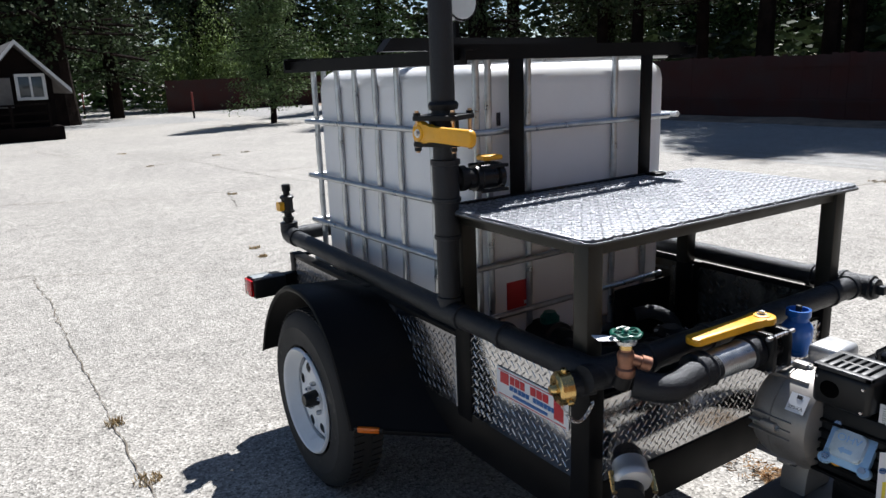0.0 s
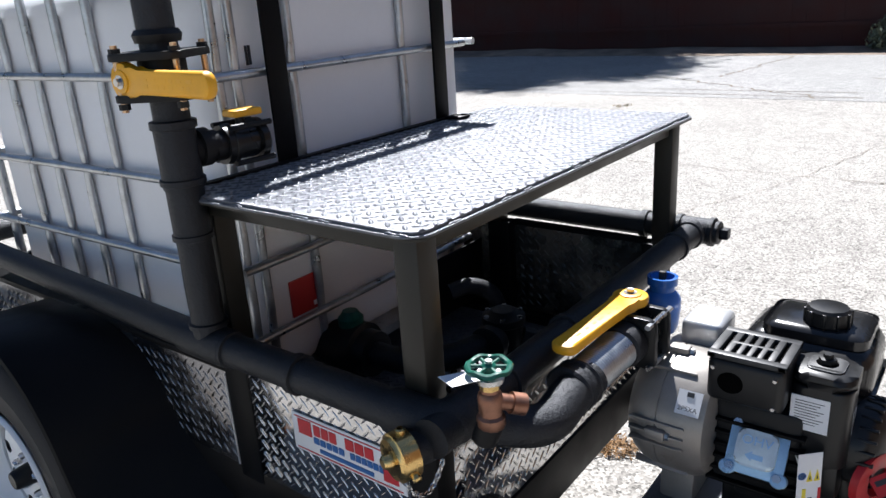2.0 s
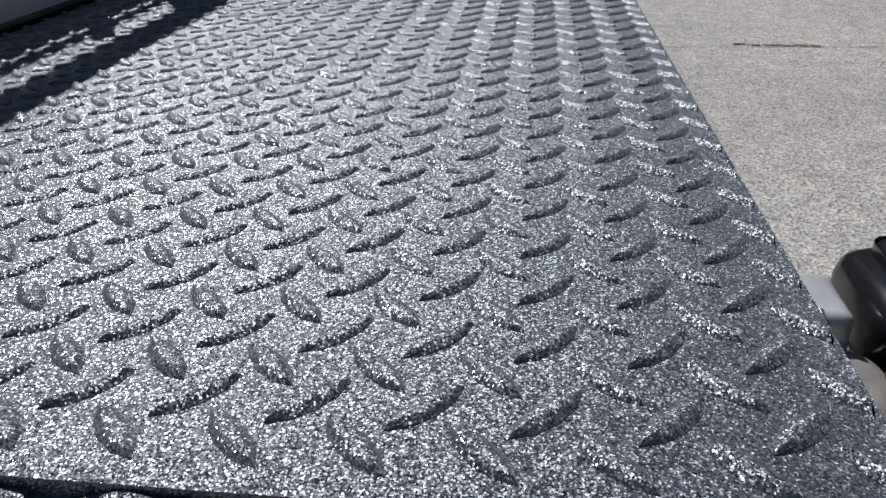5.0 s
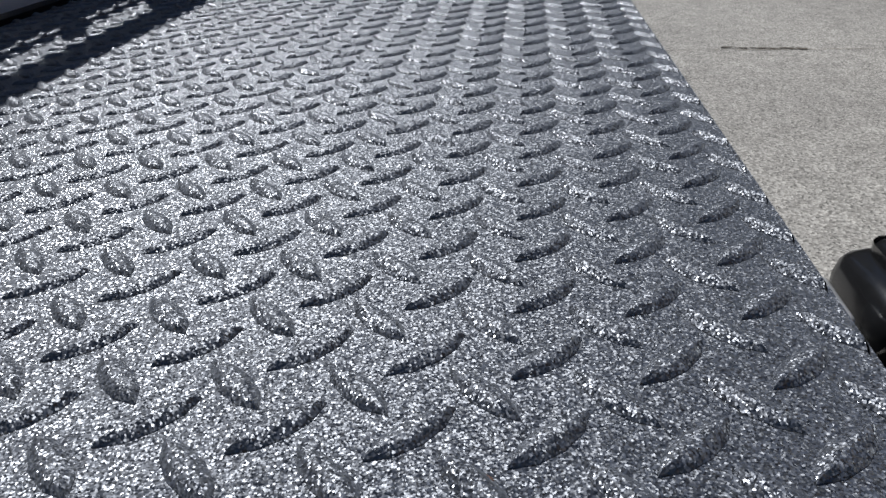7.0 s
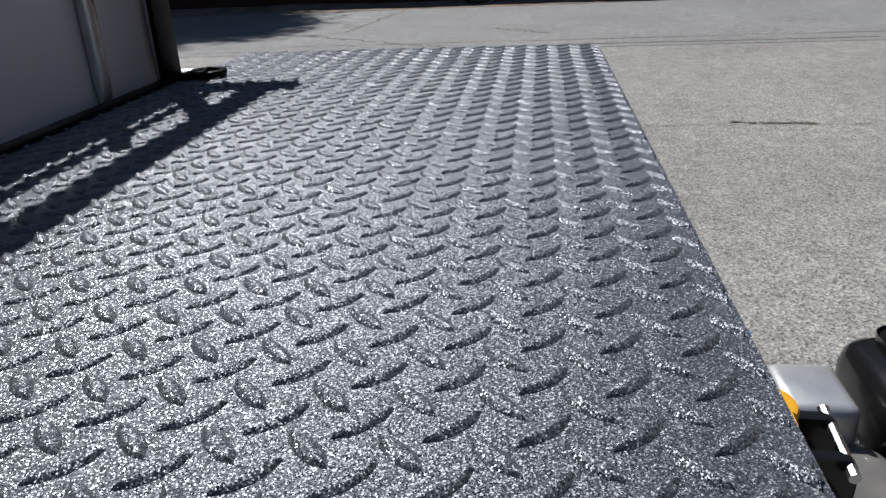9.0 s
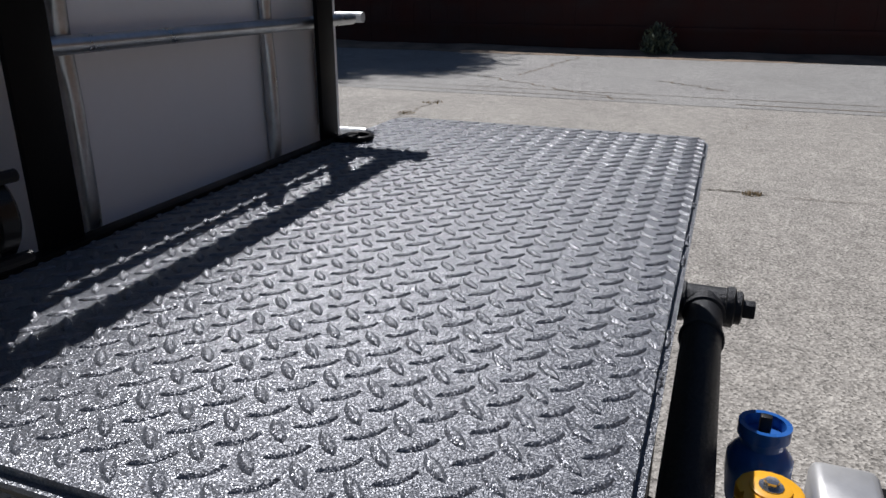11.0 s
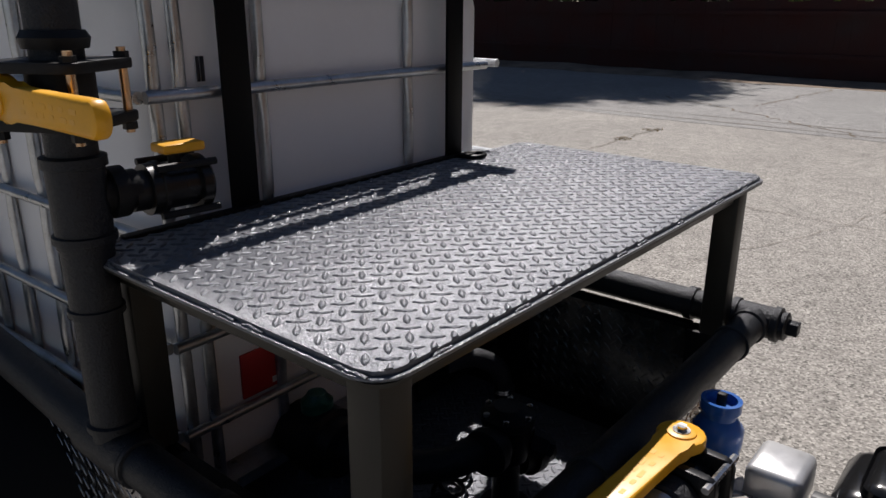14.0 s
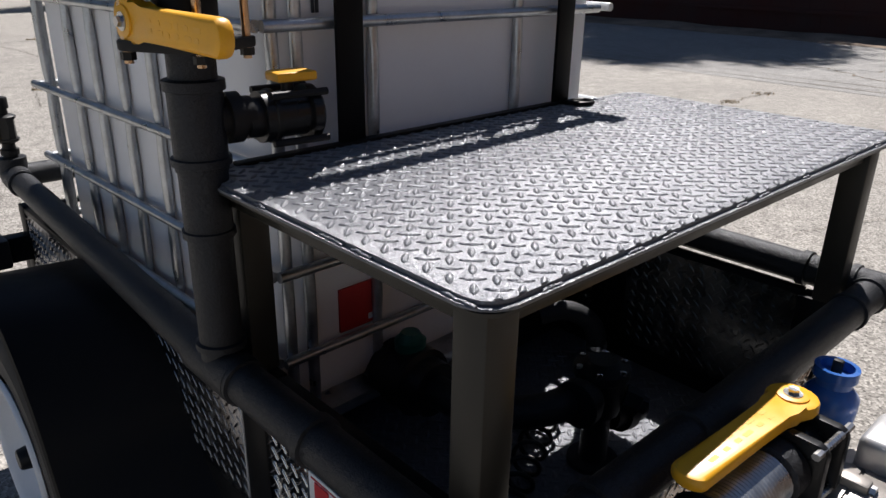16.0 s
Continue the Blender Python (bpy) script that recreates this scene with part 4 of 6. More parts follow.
def wheel(x_face, sgn, c=(2.52, 0.385)):
    y, z = c
    grown = fitted((x_face, y, z), (x_face, y, z), 1.065)

    def wheel_part(name, bm, material, parent, label="", smooth=True):
        bmesh.ops.transform(bm, matrix=grown, verts=bm.verts)
        return part(name, bm, material, parent, label, smooth)

    o = Vector((x_face, y, z))
    ax = Vector((sgn, 0, 0))
    w = 0.165
    tyre = wheel_part("tyre", lathe(o - ax * w, ax, [(0, 0.198), (0.0, 0.24), (0.006, 0.30), (0.022, 0.325), (0.04, 0.333), (w - 0.04, 0.333), (w - 0.022, 0.325), (w - 0.006, 0.30), (w - 0.001, 0.28), (w + 0.001, 0.275), (w - 0.001, 0.27), (w, 0.24), (w - 0.002, 0.21), (w - 0.02, 0.198)], 64, False), RUBBER, trailer, "black rubber trailer tyre")
    bm = bmesh.new()
    for k in range(72):
        for s in (-1, 1):
            a = 2 * math.pi * (k + (0.5 if s > 0 else 0)) / 72
            m = Matrix.Translation(o - ax * (w / 2)) @ Matrix.Rotation(a, 4, "X") @ Matrix.Translation((s * 0.036, 0, 0.333))
            add_box(bm, (-0.02, -0.009, 0), (0.02, 0.009, 0.005), 0, m)
    tagged(wheel_part("tread", bm, RUBBER, tyre, smooth=False), kind="stuff")
    rim = wheel_part("rim", lathe(o - ax * 0.1, ax, [(0, 0.15), (0.0, 0.19), (0.03, 0.176), (0.055, 0.167), (0.06, 0.163), (0.098, 0.182), (0.106, 0.186), (0.110, 0.193), (0.106, 0.198), (0.10, 0.2)], 64, False), RIM_W, trailer, "white painted steel wheel with round holes")
    # disc with eight round holes
    bm = bmesh.new()
    seg = 176
    radii = [0.02, 0.055, 0.07, 0.085, 0.092] + [0.096 + 0.0034 * i for i in range(12)] + [0.142, 0.155, 0.166]
    rings = [[bm.verts.new(o - ax * (0.036 + 0.006 * (r < 0.06) + 12 * max(0.0, r - 0.12) ** 2) + Vector((0, math.cos(2 * math.pi * i / seg), math.sin(2 * math.pi * i / seg))) * r) for i in range(seg)] for r in radii]
    for j, (a, b) in enumerate(zip(rings, rings[1:])):
        r = (radii[j] + radii[j + 1]) / 2
        for i in range(seg):
            t = ((i + 0.5) % 22 - 11) / seg * 2 * math.pi * r
            if math.hypot(t, r - 0.116) < 0.0195:
                continue
            bm.faces.new((a[i], a[(i + 1) % seg], b[(i + 1) % seg], b[i]))
    wheel_part("wheel_disc", bm, RIM_W, rim)
    wheel_part("backing", lathe(o - ax * 0.085, ax, [(0, 0.01), (0.0, 0.16), (0.004, 0.16)], 32), BLACK, rim)
    wheel_part("hub_cap", lathe(o - ax * 0.045, ax, [(0, 0.03), (0.03, 0.028), (0.05, 0.025), (0.054, 0.021)], 24), IRON, rim, "black hub cap")
    for k in range(5):
        a = 2 * math.pi * k / 5 + 0.3
        p = o + Vector((0, math.cos(a), math.sin(a))) * 0.057
        wheel_part("wheel_nut", lathe(p - ax * 0.042, ax, [(0, 0.009), (0.016, 0.009), (0.022, 0.005)], 6), STEEL, rim)


wheel(0.937, -1)
wheel(2.491, 1)
part("axle", rod((0.97, 2.52, 0.385), (2.46, 2.52, 0.385), 0.03, 16), BLACK, trailer)
for x in (1.235, 2.19):
    part("leaf_spring", box((x - 0.022, 2.2, 0.395), (x + 0.022, 2.8, 0.415), 0.004), BLACK, trailer)
    for y in (2.21, 2.74):
        part("spring_hanger", box((x - 0.02, y, 0.40), (x + 0.02, y + 0.04, 0.45), 0.003), BLACK, trailer)

tail = part("light_bar", box((1.0, 3.135, 0.655), (X0 + 0.06, 3.185, 0.735), 0.004), BLACK, trailer)
part("tail_light", box((0.965, 3.11, 0.65), (1.12, 3.215, 0.74), 0.008), PLASTIC_B, tail, "black tail light housing")
part("tail_lens", box((0.953, 3.12, 0.66), (0.9665, 3.208, 0.735), 0.003), RED_LENS, tail, "red side lens of the tail light")
part("lens_top", box((0.97, 3.125, 0.74), (1.06, 3.2, 0.746), 0.003), LENS, tail)
bar("bumper", (X0, Y1, 0.56), (X1, Y1 + 0.06, 0.70))

# sign on the front side panel: name drawn as plain shapes
sign = thing("company_sign", (X0 - 0.004, 1.43, 0.745), "white sign plate with red and blue printing on the side panel", "sign", fit=fitted((X0, 1.298, 0.742), (X0 - 0.001, 1.286, 0.688), (1, 1.137, 1.06)))
part("plate", box((X0 - 0.004, 1.298, 0.742), (X0 - 0.001, 1.568, 0.825), 0.001), WHITE_L, sign)
part("plate_border", box((X0 - 0.0055, 1.306, 0.747), (X0 - 0.004, 1.560, 0.749), 0), INK_RED, sign, smooth=False)
part("plate_border", box((X0 - 0.0055, 1.306, 0.818), (X0 - 0.004, 1.560, 0.820), 0), INK_RED, sign, smooth=False)


def sign_bar(y0, y1, z0, z1, material):
    part("print", box((X0 - 0.0062, y0, z0), (X0 - 0.004, y1, z1), 0), material, sign, smooth=False)


sign_bar(1.518, 1.551, 0.783, 0.815, INK_RED)
for k in range(3):
    sign_bar(1.495 - k * 0.02, 1.511 - k * 0.02, 0.79, 0.813, INK_RED)
for k in range(3):
    sign_bar(1.413 - k * 0.023, 1.432 - k * 0.023, 0.79, 0.813, INK_RED)
sign_bar(1.314, 1.346, 0.758, 0.812, INK_RED)
for k, w in enumerate((0.013, 0.012, 0.011, 0.012, 0.012)):
    sign_bar(1.50 - k * 0.0155, 1.50 - k * 0.0155 + w, 0.772, 0.785, INK_BLUE)
for k in range(6):
    sign_bar(1.412 - k * 0.0135, 1.412 - k * 0.0135 + 0.0105, 0.772, 0.785, INK_BLUE)
sign_bar(1.37, 1.50, 0.755, 0.763, INK_BLUE)

# ---- shelf over the front of the box ----
SX0, SX1, SY0, SY1, SZ = 1.141, 2.36, 1.183, 1.826, 1.226
LUG0 = (1.1675, 1.2294)     # one lug of the crossed family
shelf = thing("tread_plate_shelf", (1.67, 1.46, 0.88), "sprayed black tread plate shelf on square steel legs", "shelf")
PI = 0.0065                  # the plate stops short of the lip by this much
bm = prism(rounded_rect(SX0 + PI, SX1 - PI, SY0 + PI, SY1, 0.037), SZ - 0.0065, SZ, None, 0.0012)


def on_plate(u, v, h):
    """A point of a lug, cut off at the plate's edge and round its two front corners."""
    x = min(max(u, SX0 + PI + 0.0004), SX1 - PI - 0.0004)
    y = min(max(v, SY0 + PI + 0.0004), SY1 - 0.0004)
    r = 0.037
    cx = SX0 + PI + r if x < SX0 + PI + r else SX1 - PI - r if x > SX1 - PI - r else x
    d = Vector((x - cx, min(0.0, y - SY0 - PI - r)))
    if d.length > r - 0.0004:
        d = d.normalized() * (r - 0.0004)
        x, y = cx + d.x, SY0 + PI + r + d.y
    return (x, y, SZ + h)


add_lugs(bm, on_plate, (SX0 + 0.009, SX1 - 0.009), (SY0 + 0.002, SY1), 0.0347, u_phase=LUG0[0] - 0.01735, v_phase=LUG0[1] - 0.01815, pitch_v=0.0363)
part("top_plate", bm, COATING, shelf, "grainy black coated tread plate")
# the flange of the frame below shows as a thin lip round the plate
bm = prism(rounded_rect(SX0, SX1, SY0, SY1 + 0.003, 0.043), SZ - 0.0105, SZ - 0.0062, None, 0.0018)
part("edge_frame", bm, COATING, shelf, "black coated lip of the angle frame")
part("edge_side", prism(rounded_rect(SX0 + 0.0015, SX1 - 0.0015, SY0 + 0.0015, SY1 + 0.002, 0.034), SZ - 0.0155, SZ - 0.0106), LEG, shelf)
# the angle irons below the plate, set in from its edges and ending at the legs
for lo, hi in (((SX0 + 0.034, SY0 + 0.029), (2.288, SY0 + 0.034)), ((SX0 + 0.029, SY0 + 0.036), (SX0 + 0.034, 1.79)), ((2.283, SY0 + 0.036), (2.288, 1.79)), ((SX0 + 0.034, 1.795), (2.288, 1.80))):
    part("angle_iron", box((*lo, SZ - 0.046), (*hi, SZ - 0.0157), 0.001), LEG, shelf)
rnd = random.Random(12)


def weld(a, b):
    """A short, lumpy stitch of weld in the step between plate and lip."""
    a, b = Vector(a), Vector(b)
    n = 9
    pts = [a.lerp(b, i / n) + Vector((rnd.uniform(-0.0012, 0.0012), rnd.uniform(-0.0012, 0.0012), rnd.uniform(-0.001, 0.001))) for i in range(n + 1)]
    bm = tube(pts, 0.0026, 8, 0.0026)
    c = (a + b) / 2
    h = (b - a).length / 2
    for v in bm.verts:
        k = min(1.0, (v.co - c).length / h)
        v.co.z = SZ - 0.0055 + (v.co.z - SZ + 0.0055) * (1.0 - 0.5 * k ** 6)
    part("weld_bead", bm, COATING, shelf)


for x in (1.245, 1.40, 1.475, 1.67, 1.74, 1.89, 2.08, 2.22):
    l = rnd.uniform(0.012, 0.026)
    weld((x - l, SY0 + 0.005, SZ - 0.0055), (x + l * 0.8, SY0 + 0.005, SZ - 0.0055))
for y in (1.23, 1.39, 1.45, 1.62, 1.73):
    l = rnd.uniform(0.01, 0.024)
    weld((SX0 + 0.005, y - l, SZ - 0.005), (SX0 + 0.005, y + l, SZ - 0.005))
    weld((SX1 - 0.005, y - l, SZ - 0.005), (SX1 - 0.005, y + l, SZ - 0.005))
part("rust_spot", lathe((1.169, 1.30, SZ), (0, 0, 1), [(0, 0.0028), (0.0008, 0.0024), (0.0012, 0.0012)], 7), RUST, shelf, "small rusty chip in the coating")
for x, y in ((1.158, 1.2), (2.238, 1.2), (2.238, 1.76), (1.185, 1.76)):
    part("leg", box((x, y, ZT + 0.0125), (x + 0.052, y + 0.052, SZ - 0.0161), 0.005), LEG, shelf)
# D-ring at the foot of the second strap
ring = thing("tie_down_ring", (2.045, 1.726, SZ), "black steel tie-down ring on the shelf", "ring", fit=fitted((2.045, 1.726, SZ), (2.087, 1.785, SZ), 1.15))
part("ring_loop", tube([Vector((2.045 + 0.024 * math.cos(a), 1.728 + 0.02 * math.sin(a), SZ + 0.006)) for a in (2 * math.pi * i / 24 for i in range(25))], 0.005, 8), BLACK, ring)
part("ring_tab", box((2.02, 1.735, SZ), (2.07, 1.76, SZ + 0.008), 0.002), BLACK, ring)

# ---- water tank in its cage ----
TX0, TX1, TY0, TY1, TZ0, TZ1 = 1.312, 2.268, 1.868, 2.995, 0.66, 1.644
# the tote stands turned a little in the box
TURNED = Matrix.Translation((1.3, 1.84, 0)) @ Matrix.Rotation(0.027, 4, "Z") @ Matrix.Translation((-1.3, -1.84, 0))
tote = thing("water_tote", (1.75, 2.42, ZF), "white plastic water tote in a galvanised tube cage", "water tank", fit=TURNED)
bm = bmesh.new()
add_box(bm, (TX0, TY0, TZ0), (TX1, TY1, TZ1), 0.075, None, 6)
part("liner", bm, LINER, tote, "milky white plastic bottle")
part("filler_cap", lathe((1.76, 2.42, TZ1 - 0.005), (0, 0, 1), [(0, 0.09), (0.02, 0.09), (0.025, 0.085), (0.04, 0.08), (0.044, 0.07)], 32), PLASTIC_B, tote, "black screw filler cap")
part("cage_top_ring", tube(rounded_path([(TX0 - 0.012, TY0 + 0.012, 1.656), (TX1 + 0.012, TY0 + 0.012, 1.656), (TX1 + 0.012, TY1 + 0.012, 1.656), (TX0 - 0.012, TY1 + 0.012, 1.656), (TX0 - 0.012, TY0 + 0.014, 1.656)], 0.05), 0.0105, 10), GALV, tote)
FRONT_X = [1.318, 1.366, 1.532, 1.946, 2.122]
SIDE_Y = [2.08, 2.29, 2.45, 2.604, 2.754, 2.972]


def upright(p, q, along):
    """A cage tube, pinched flat where the cross tubes meet it."""
    bm = bmesh.new()
    for w, (a, b) in ((0.011, (p, q)),):
        add_tube(bm, [Vector(a).lerp(Vector(b), i / 24) for i in range(25)], 0.0118, 10)
    for v in bm.verts:
        for z in RODS:
            k = max(0, 1 - abs(v.co.z - z) / 0.05)
            if along == "x":
                v.co.y = v.co.y * (1 - 0.35 * k) + p[1] * 0.35 * k
            else:
                v.co.x = v.co.x * (1 - 0.35 * k) + p[0] * 0.35 * k
    return part("upright_tube", bm, GALV, tote)


RODS = [1.434, 1.197, 0.995, 0.815]
for x in FRONT_X:
    for y in (TY0 - 0.012, TY1 + 0.012):
        upright((x, y, 0.665), (x, y, 1.66), "x")
for y in SIDE_Y:
    for x in (TX0 - 0.012, TX1 + 0.012):
        upright((x, y, 0.665), (x, y, 1.66), "y")
for z in RODS:
    e = -0.04 if z > 1.0 else -0.055
    d = 0.027
    for y in (TY0 - d, TY1 + d):
        part("cross_tube", tube([(TX0 - 0.02, y, z), (TX1 + e, y, z)], 0.0107, 10), GALV, tote)
    for x in (TX0 - d, TX1 + d):
        part("cross_tube", tube([(x, TY0 - 0.02, z), (x, TY1 + 0.05, z)], 0.0107, 10), GALV, tote)
part("base_tray", box((TX0 - 0.02, TY0 - 0.02, 0.635), (TX1 + 0.02, TY1 + 0.02, 0.663), 0.004), GALV, tote)
for x in (1.34, 1.70, 2.08):
    part("pallet_runner", box((x, TY0 + 0.05, ZF + 0.003), (x + 0.09, TY1 - 0.1, 0.6345), 0.004), PLASTIC_B, tote)
part("warning_label", box((1.439, TY0 - 0.006, 0.82), (1.535, TY0 - 0.001, 0.916), 0.0005), RED_LABEL, tote, "red square hazard label with a small white mark")
part("label_mark", box((1.512, TY0 - 0.0075, 0.829), (1.527, TY0 - 0.0058, 0.842), 0), WHITE_L, tote, smooth=False)
for x0, x1 in ((1.405, 1.411), (1.413, 1.42), (1.49, 1.496), (1.499, 1.504)):
    part("code_print", box((x0, TY0 - 0.006, 1.45), (x1, TY0 - 0.0045, 1.492), 0), INK, tote, smooth=False)
part("name_plate", box((1.93, TY0 - 0.05, 0.60), (2.25, TY0 - 0.042, 0.80), 0.003), BLACK, tote, "dark steel plate on the lower cage")
vy = TY0 - 0.01
OX = 1.565
valve = part("outlet_valve", lathe((OX, vy + 0.05, 0.70), (0, -1, 0), [(0, 0.05), (0.05, 0.05), (0.055, 0.066), (0.10, 0.066), (0.105, 0.076), (0.16, 0.076), (0.165, 0.062), (0.2, 0.06)], 28), PLASTIC_B, tote, "black outlet valve of the tote")
part("valve_cap", lathe((OX, vy - 0.07, 0.768), (0, 0, 1), [(0, 0.034), (0.022, 0.034), (0.028, 0.027), (0.04, 0.02)], 20), GREEN_W, valve, "dark green valve lever boss")
part("outlet_hose", tube(rounded_path([(OX, vy - 0.14, 0.70), (OX, 1.60, 0.70), (1.66, 1.49, 0.71), (1.78, 1.475, 0.72)], 0.07), 0.034, 16), PIPE, valve, "black suction hose from the outlet")

# the strainer that the hose ends in, on a stub of pipe down to the floor
strainer = thing("pipe_strainer", (1.815, 1.48, ZF), "black cast pipe strainer on a floor stub inside the box", "strainer")
part("stub", lathe((1.815, 1.48, ZF + 0.0005), (0, 0, 1), [(0, 0.055), (0.012, 0.055), (0.014, 0.03), (0.13, 0.03)], 22), PIPE, strainer)
bowl = part("bowl", lathe((1.815, 1.48, 0.66), (0, 0, 1), [(0, 0.034), (0.004, 0.044), (0.03, 0.05), (0.085, 0.052), (0.09, 0.058), (0.108, 0.058), (0.112, 0.045), (0.124, 0.03)], 26), IRON, strainer)
part("inlet", lathe((1.765, 1.474, 0.718), (-1, -0.06, 0), [(0, 0.04), (0.02, 0.042), (0.022, 0.05), (0.045, 0.05), (0.048, 0.04)], 20), IRON, strainer)
part("side_branch", lathe((1.845, 1.475, 0.64), (1, -0.1, -0.15), [(0, 0.035), (0.03, 0.036), (0.032, 0.046), (0.06, 0.046), (0.065, 0.038), (0.1, 0.036)], 20), IRON, strainer)
part("drain_plug", lathe((1.845, 1.44, 0.70), (0.5, -0.85, -0.3), [(0, 0.03), (0.035, 0.028), (0.037, 0.018), (0.05, 0.018)], 6), IRON, strainer)
for k in range(6):
    an = math.pi * (2 * k + 1) / 6
    part("bolt", lathe((1.815 + 0.05 * math.cos(an), 1.48 + 0.05 * math.sin(an), 0.768), (0, 0, 1), [(0, 0.007), (0.007, 0.007), (0.008, 0.005)], 6), STEEL, bowl)
# a hose bend that comes round the corner of the tote
bend = thing("hose_bend", (2.1, 1.76, ZF), "black rubber hose bend rising from the box floor", "hose")
part("hose", tube(rounded_path([(2.13, 1.70, ZF + 0.004), (2.125, 1.71, 0.67), (2.06, 1.76, 0.715), (2.0, 1.80, 0.70)], 0.045), 0.026, 16), PIPE, bend)
part("hose_clamp", lathe((2.128, 1.704, 0.60), (0, 0.07, 1), [(0, 0.026), (0.001, 0.0285), (0.013, 0.0285), (0.014, 0.026)], 20), STEEL, bend, "zinc band clamp")

# loose coiled cable on the box floor
coil = thing("coiled_cable", (1.68, 1.5, ZF), "black coiled cable lying on the tread plate floor", "cable", fit=fitted((1.63, 1.515, ZF), (1.70, 1.56, ZF), 1.15))
ca, cb = Vector((1.485, 1.44, ZF + 0.034)), Vector((1.78, 1.59, ZF + 0.034))
cx = (cb - ca).normalized()
cy = Vector((-cx.y, cx.x, 0))
pts = [ca.lerp(cb, i / 168) + cy * (0.027 * math.cos(2 * math.pi * i / 24)) + Vector((0, 0, 0.027 * math.sin(2 * math.pi * i / 24))) for i in range(169)]
part("cable", tube(pts, 0.0045, 8), PLASTIC_B, coil)

# ---- hold-down frame over the tote ----
hold = thing("hold_down_frame", (1.7, 2.15, 1.2), "black angle iron hold-down frame over the tote", "frame", fit=TURNED)


def angle_bar(name, a, b, out, w=0.045, t=0.005):
    """Angle iron: a standing leg on the line a-b and a flat leg towards out."""
    a, b, out = Vector(a), Vector(b), Vector(out)
    bm = bmesh.new()
    sec = [Vector((0, 0, 0)), out * t, out * t + Vector((0, 0, w - t)), out * w + Vector((0, 0, w - t)), out * w + Vector((0, 0, w)), Vector((0, 0, w))]
    r0, r1 = [bm.verts.new(a + s) for s in sec], [bm.verts.new(b + s) for s in sec]
    for i in range(6):
        bm.faces.new((r0[i], r0[(i + 1) % 6], r1[(i + 1) % 6], r1[i]))
    bm.faces.new(r0)
    bm.faces.new(r1)
    return part(name, bm, BLACK, hold, smooth=False)


HZ = 1.656
angle_bar("front_angle", (1.195, 1.81, HZ), (2.29, 1.81, HZ), (0, 1, 0))
angle_bar("rear_angle", (1.195, 3.03, HZ), (2.29, 3.03, HZ), (0, -1, 0))
angle_bar("side_angle", (1.222, 1.775, HZ - 0.012), (1.222, 3.10, HZ - 0.012), (1, 0, 0))
angle_bar("side_angle", (2.30, 1.775, HZ - 0.012), (2.30, 3.10, HZ - 0.012), (-1, 0, 0))
part("top_bar", prism([(1.27, HZ + 0.046), (2.35, HZ + 0.046), (2.35, 1.748), (1.31, 1.748)], -2.38, -2.33, Matrix.Rotation(radians(90), 4, "X")), BLACK, hold, smooth=False)
for x in (1.42, 2.038):
    part("front_strap", box((x, 1.812, SZ + 0.001), (x + 0.057, 1.82, HZ + 0.03), 0.001), BLACK, hold)
    part("rear_strap", box((x, 3.022, ZR), (x + 0.057, 3.03, HZ + 0.01), 0.001), BLACK, hold)
part("foot_bar", box((1.21, 1.80, SZ - 0.03), (2.1, 1.822, SZ + 0.006), 0.002), BLACK, hold)
lamp = thing("work_lamp", (1.60, 2.3, 1.64), "round black work lamp on a short stem", "lamp", fit=fitted((1.60, 2.3, 1.6), (1.66, 2.45, 1.63), 1.15))
part("stem", rod((1.60, 2.3, 1.6), (1.60, 2.3, 1.76), 0.012, 10), BLACK, lamp)
part("housing", lathe((1.60, 2.34, 1.82), (0, -1, 0.05), [(0, 0.035), (0.02, 0.055), (0.07, 0.065), (0.08, 0.065)], 24), PLASTIC_B, lamp)
part("lens", lathe((1.60, 2.262, 1.824), (0, -1, 0.05), [(0, 0.06), (0.006, 0.055), (0.01, 0.03)], 24), LENS, lamp, "clear round lens")


# ---- pipework ----
PX, PZ, FY, RX, R = 1.138, 0.905, 1.152, 2.315, 0.0345
GX0, GY0 = 1.19, 3.20   # rear corner of the side pipe
pipework = thing("pipework", (1.2, 1.6, 0.9), "black painted two-inch pipework along the box rails", "pipe")


def pipe(name, pts, r=R, bend=0.05, label=""):
    return part(name, tube(rounded_path(pts, bend), r, 20), PIPE, pipework, label)


def collar(p, axis, r=R + 0.0055, w=0.022, parent=None, name="coupling", material=PIPE):
    o = Vector(p) - Vector(axis).normalized() * w / 2
    return part(name, lathe(o, axis, [(0, r - 0.006), (0.002, r), (w - 0.002, r), (w, r - 0.006)], 24), material, parent or pipework)


pipe("side_pipe", [(PX, 1.19, PZ), (PX, 1.85, PZ), (GX0, GY0 - 0.02, PZ)])
pipe("side_pipe", [(RX, 1.13, PZ), (RX, GY0, PZ)])
pipe("front_pipe", [(1.10, FY, PZ), (RX + 0.01, FY, PZ)])
collar((PX, 1.5, PZ), (0, 1, 0))
collar((PX, PY - 0.065, PZ), (0, 1, 0))
collar((PX, PY + 0.072, PZ), (0, 1, 0))
collar((GX0 - 0.005, GY0 - 0.1, PZ), (0.045, 1, 0))
collar((RX, 1.3, PZ), (0, 1, 0))
collar((RX, 2.1, PZ), (0, 1, 0))
collar((1.32, FY, PZ), (1, 0, 0))
collar((1.55, FY, PZ), (1, 0, 0))
collar((2.15, FY, PZ), (1, 0, 0), R + 0.005, 0.014)
for p, ax in (((PX, 1.195, PZ), (0, -1, 0)),):
    pipe("corner_elbow", [(PX, 1.26, PZ), (PX, FY, PZ), (PX + 0.08, FY, PZ)], R + 0.006, 0.05)
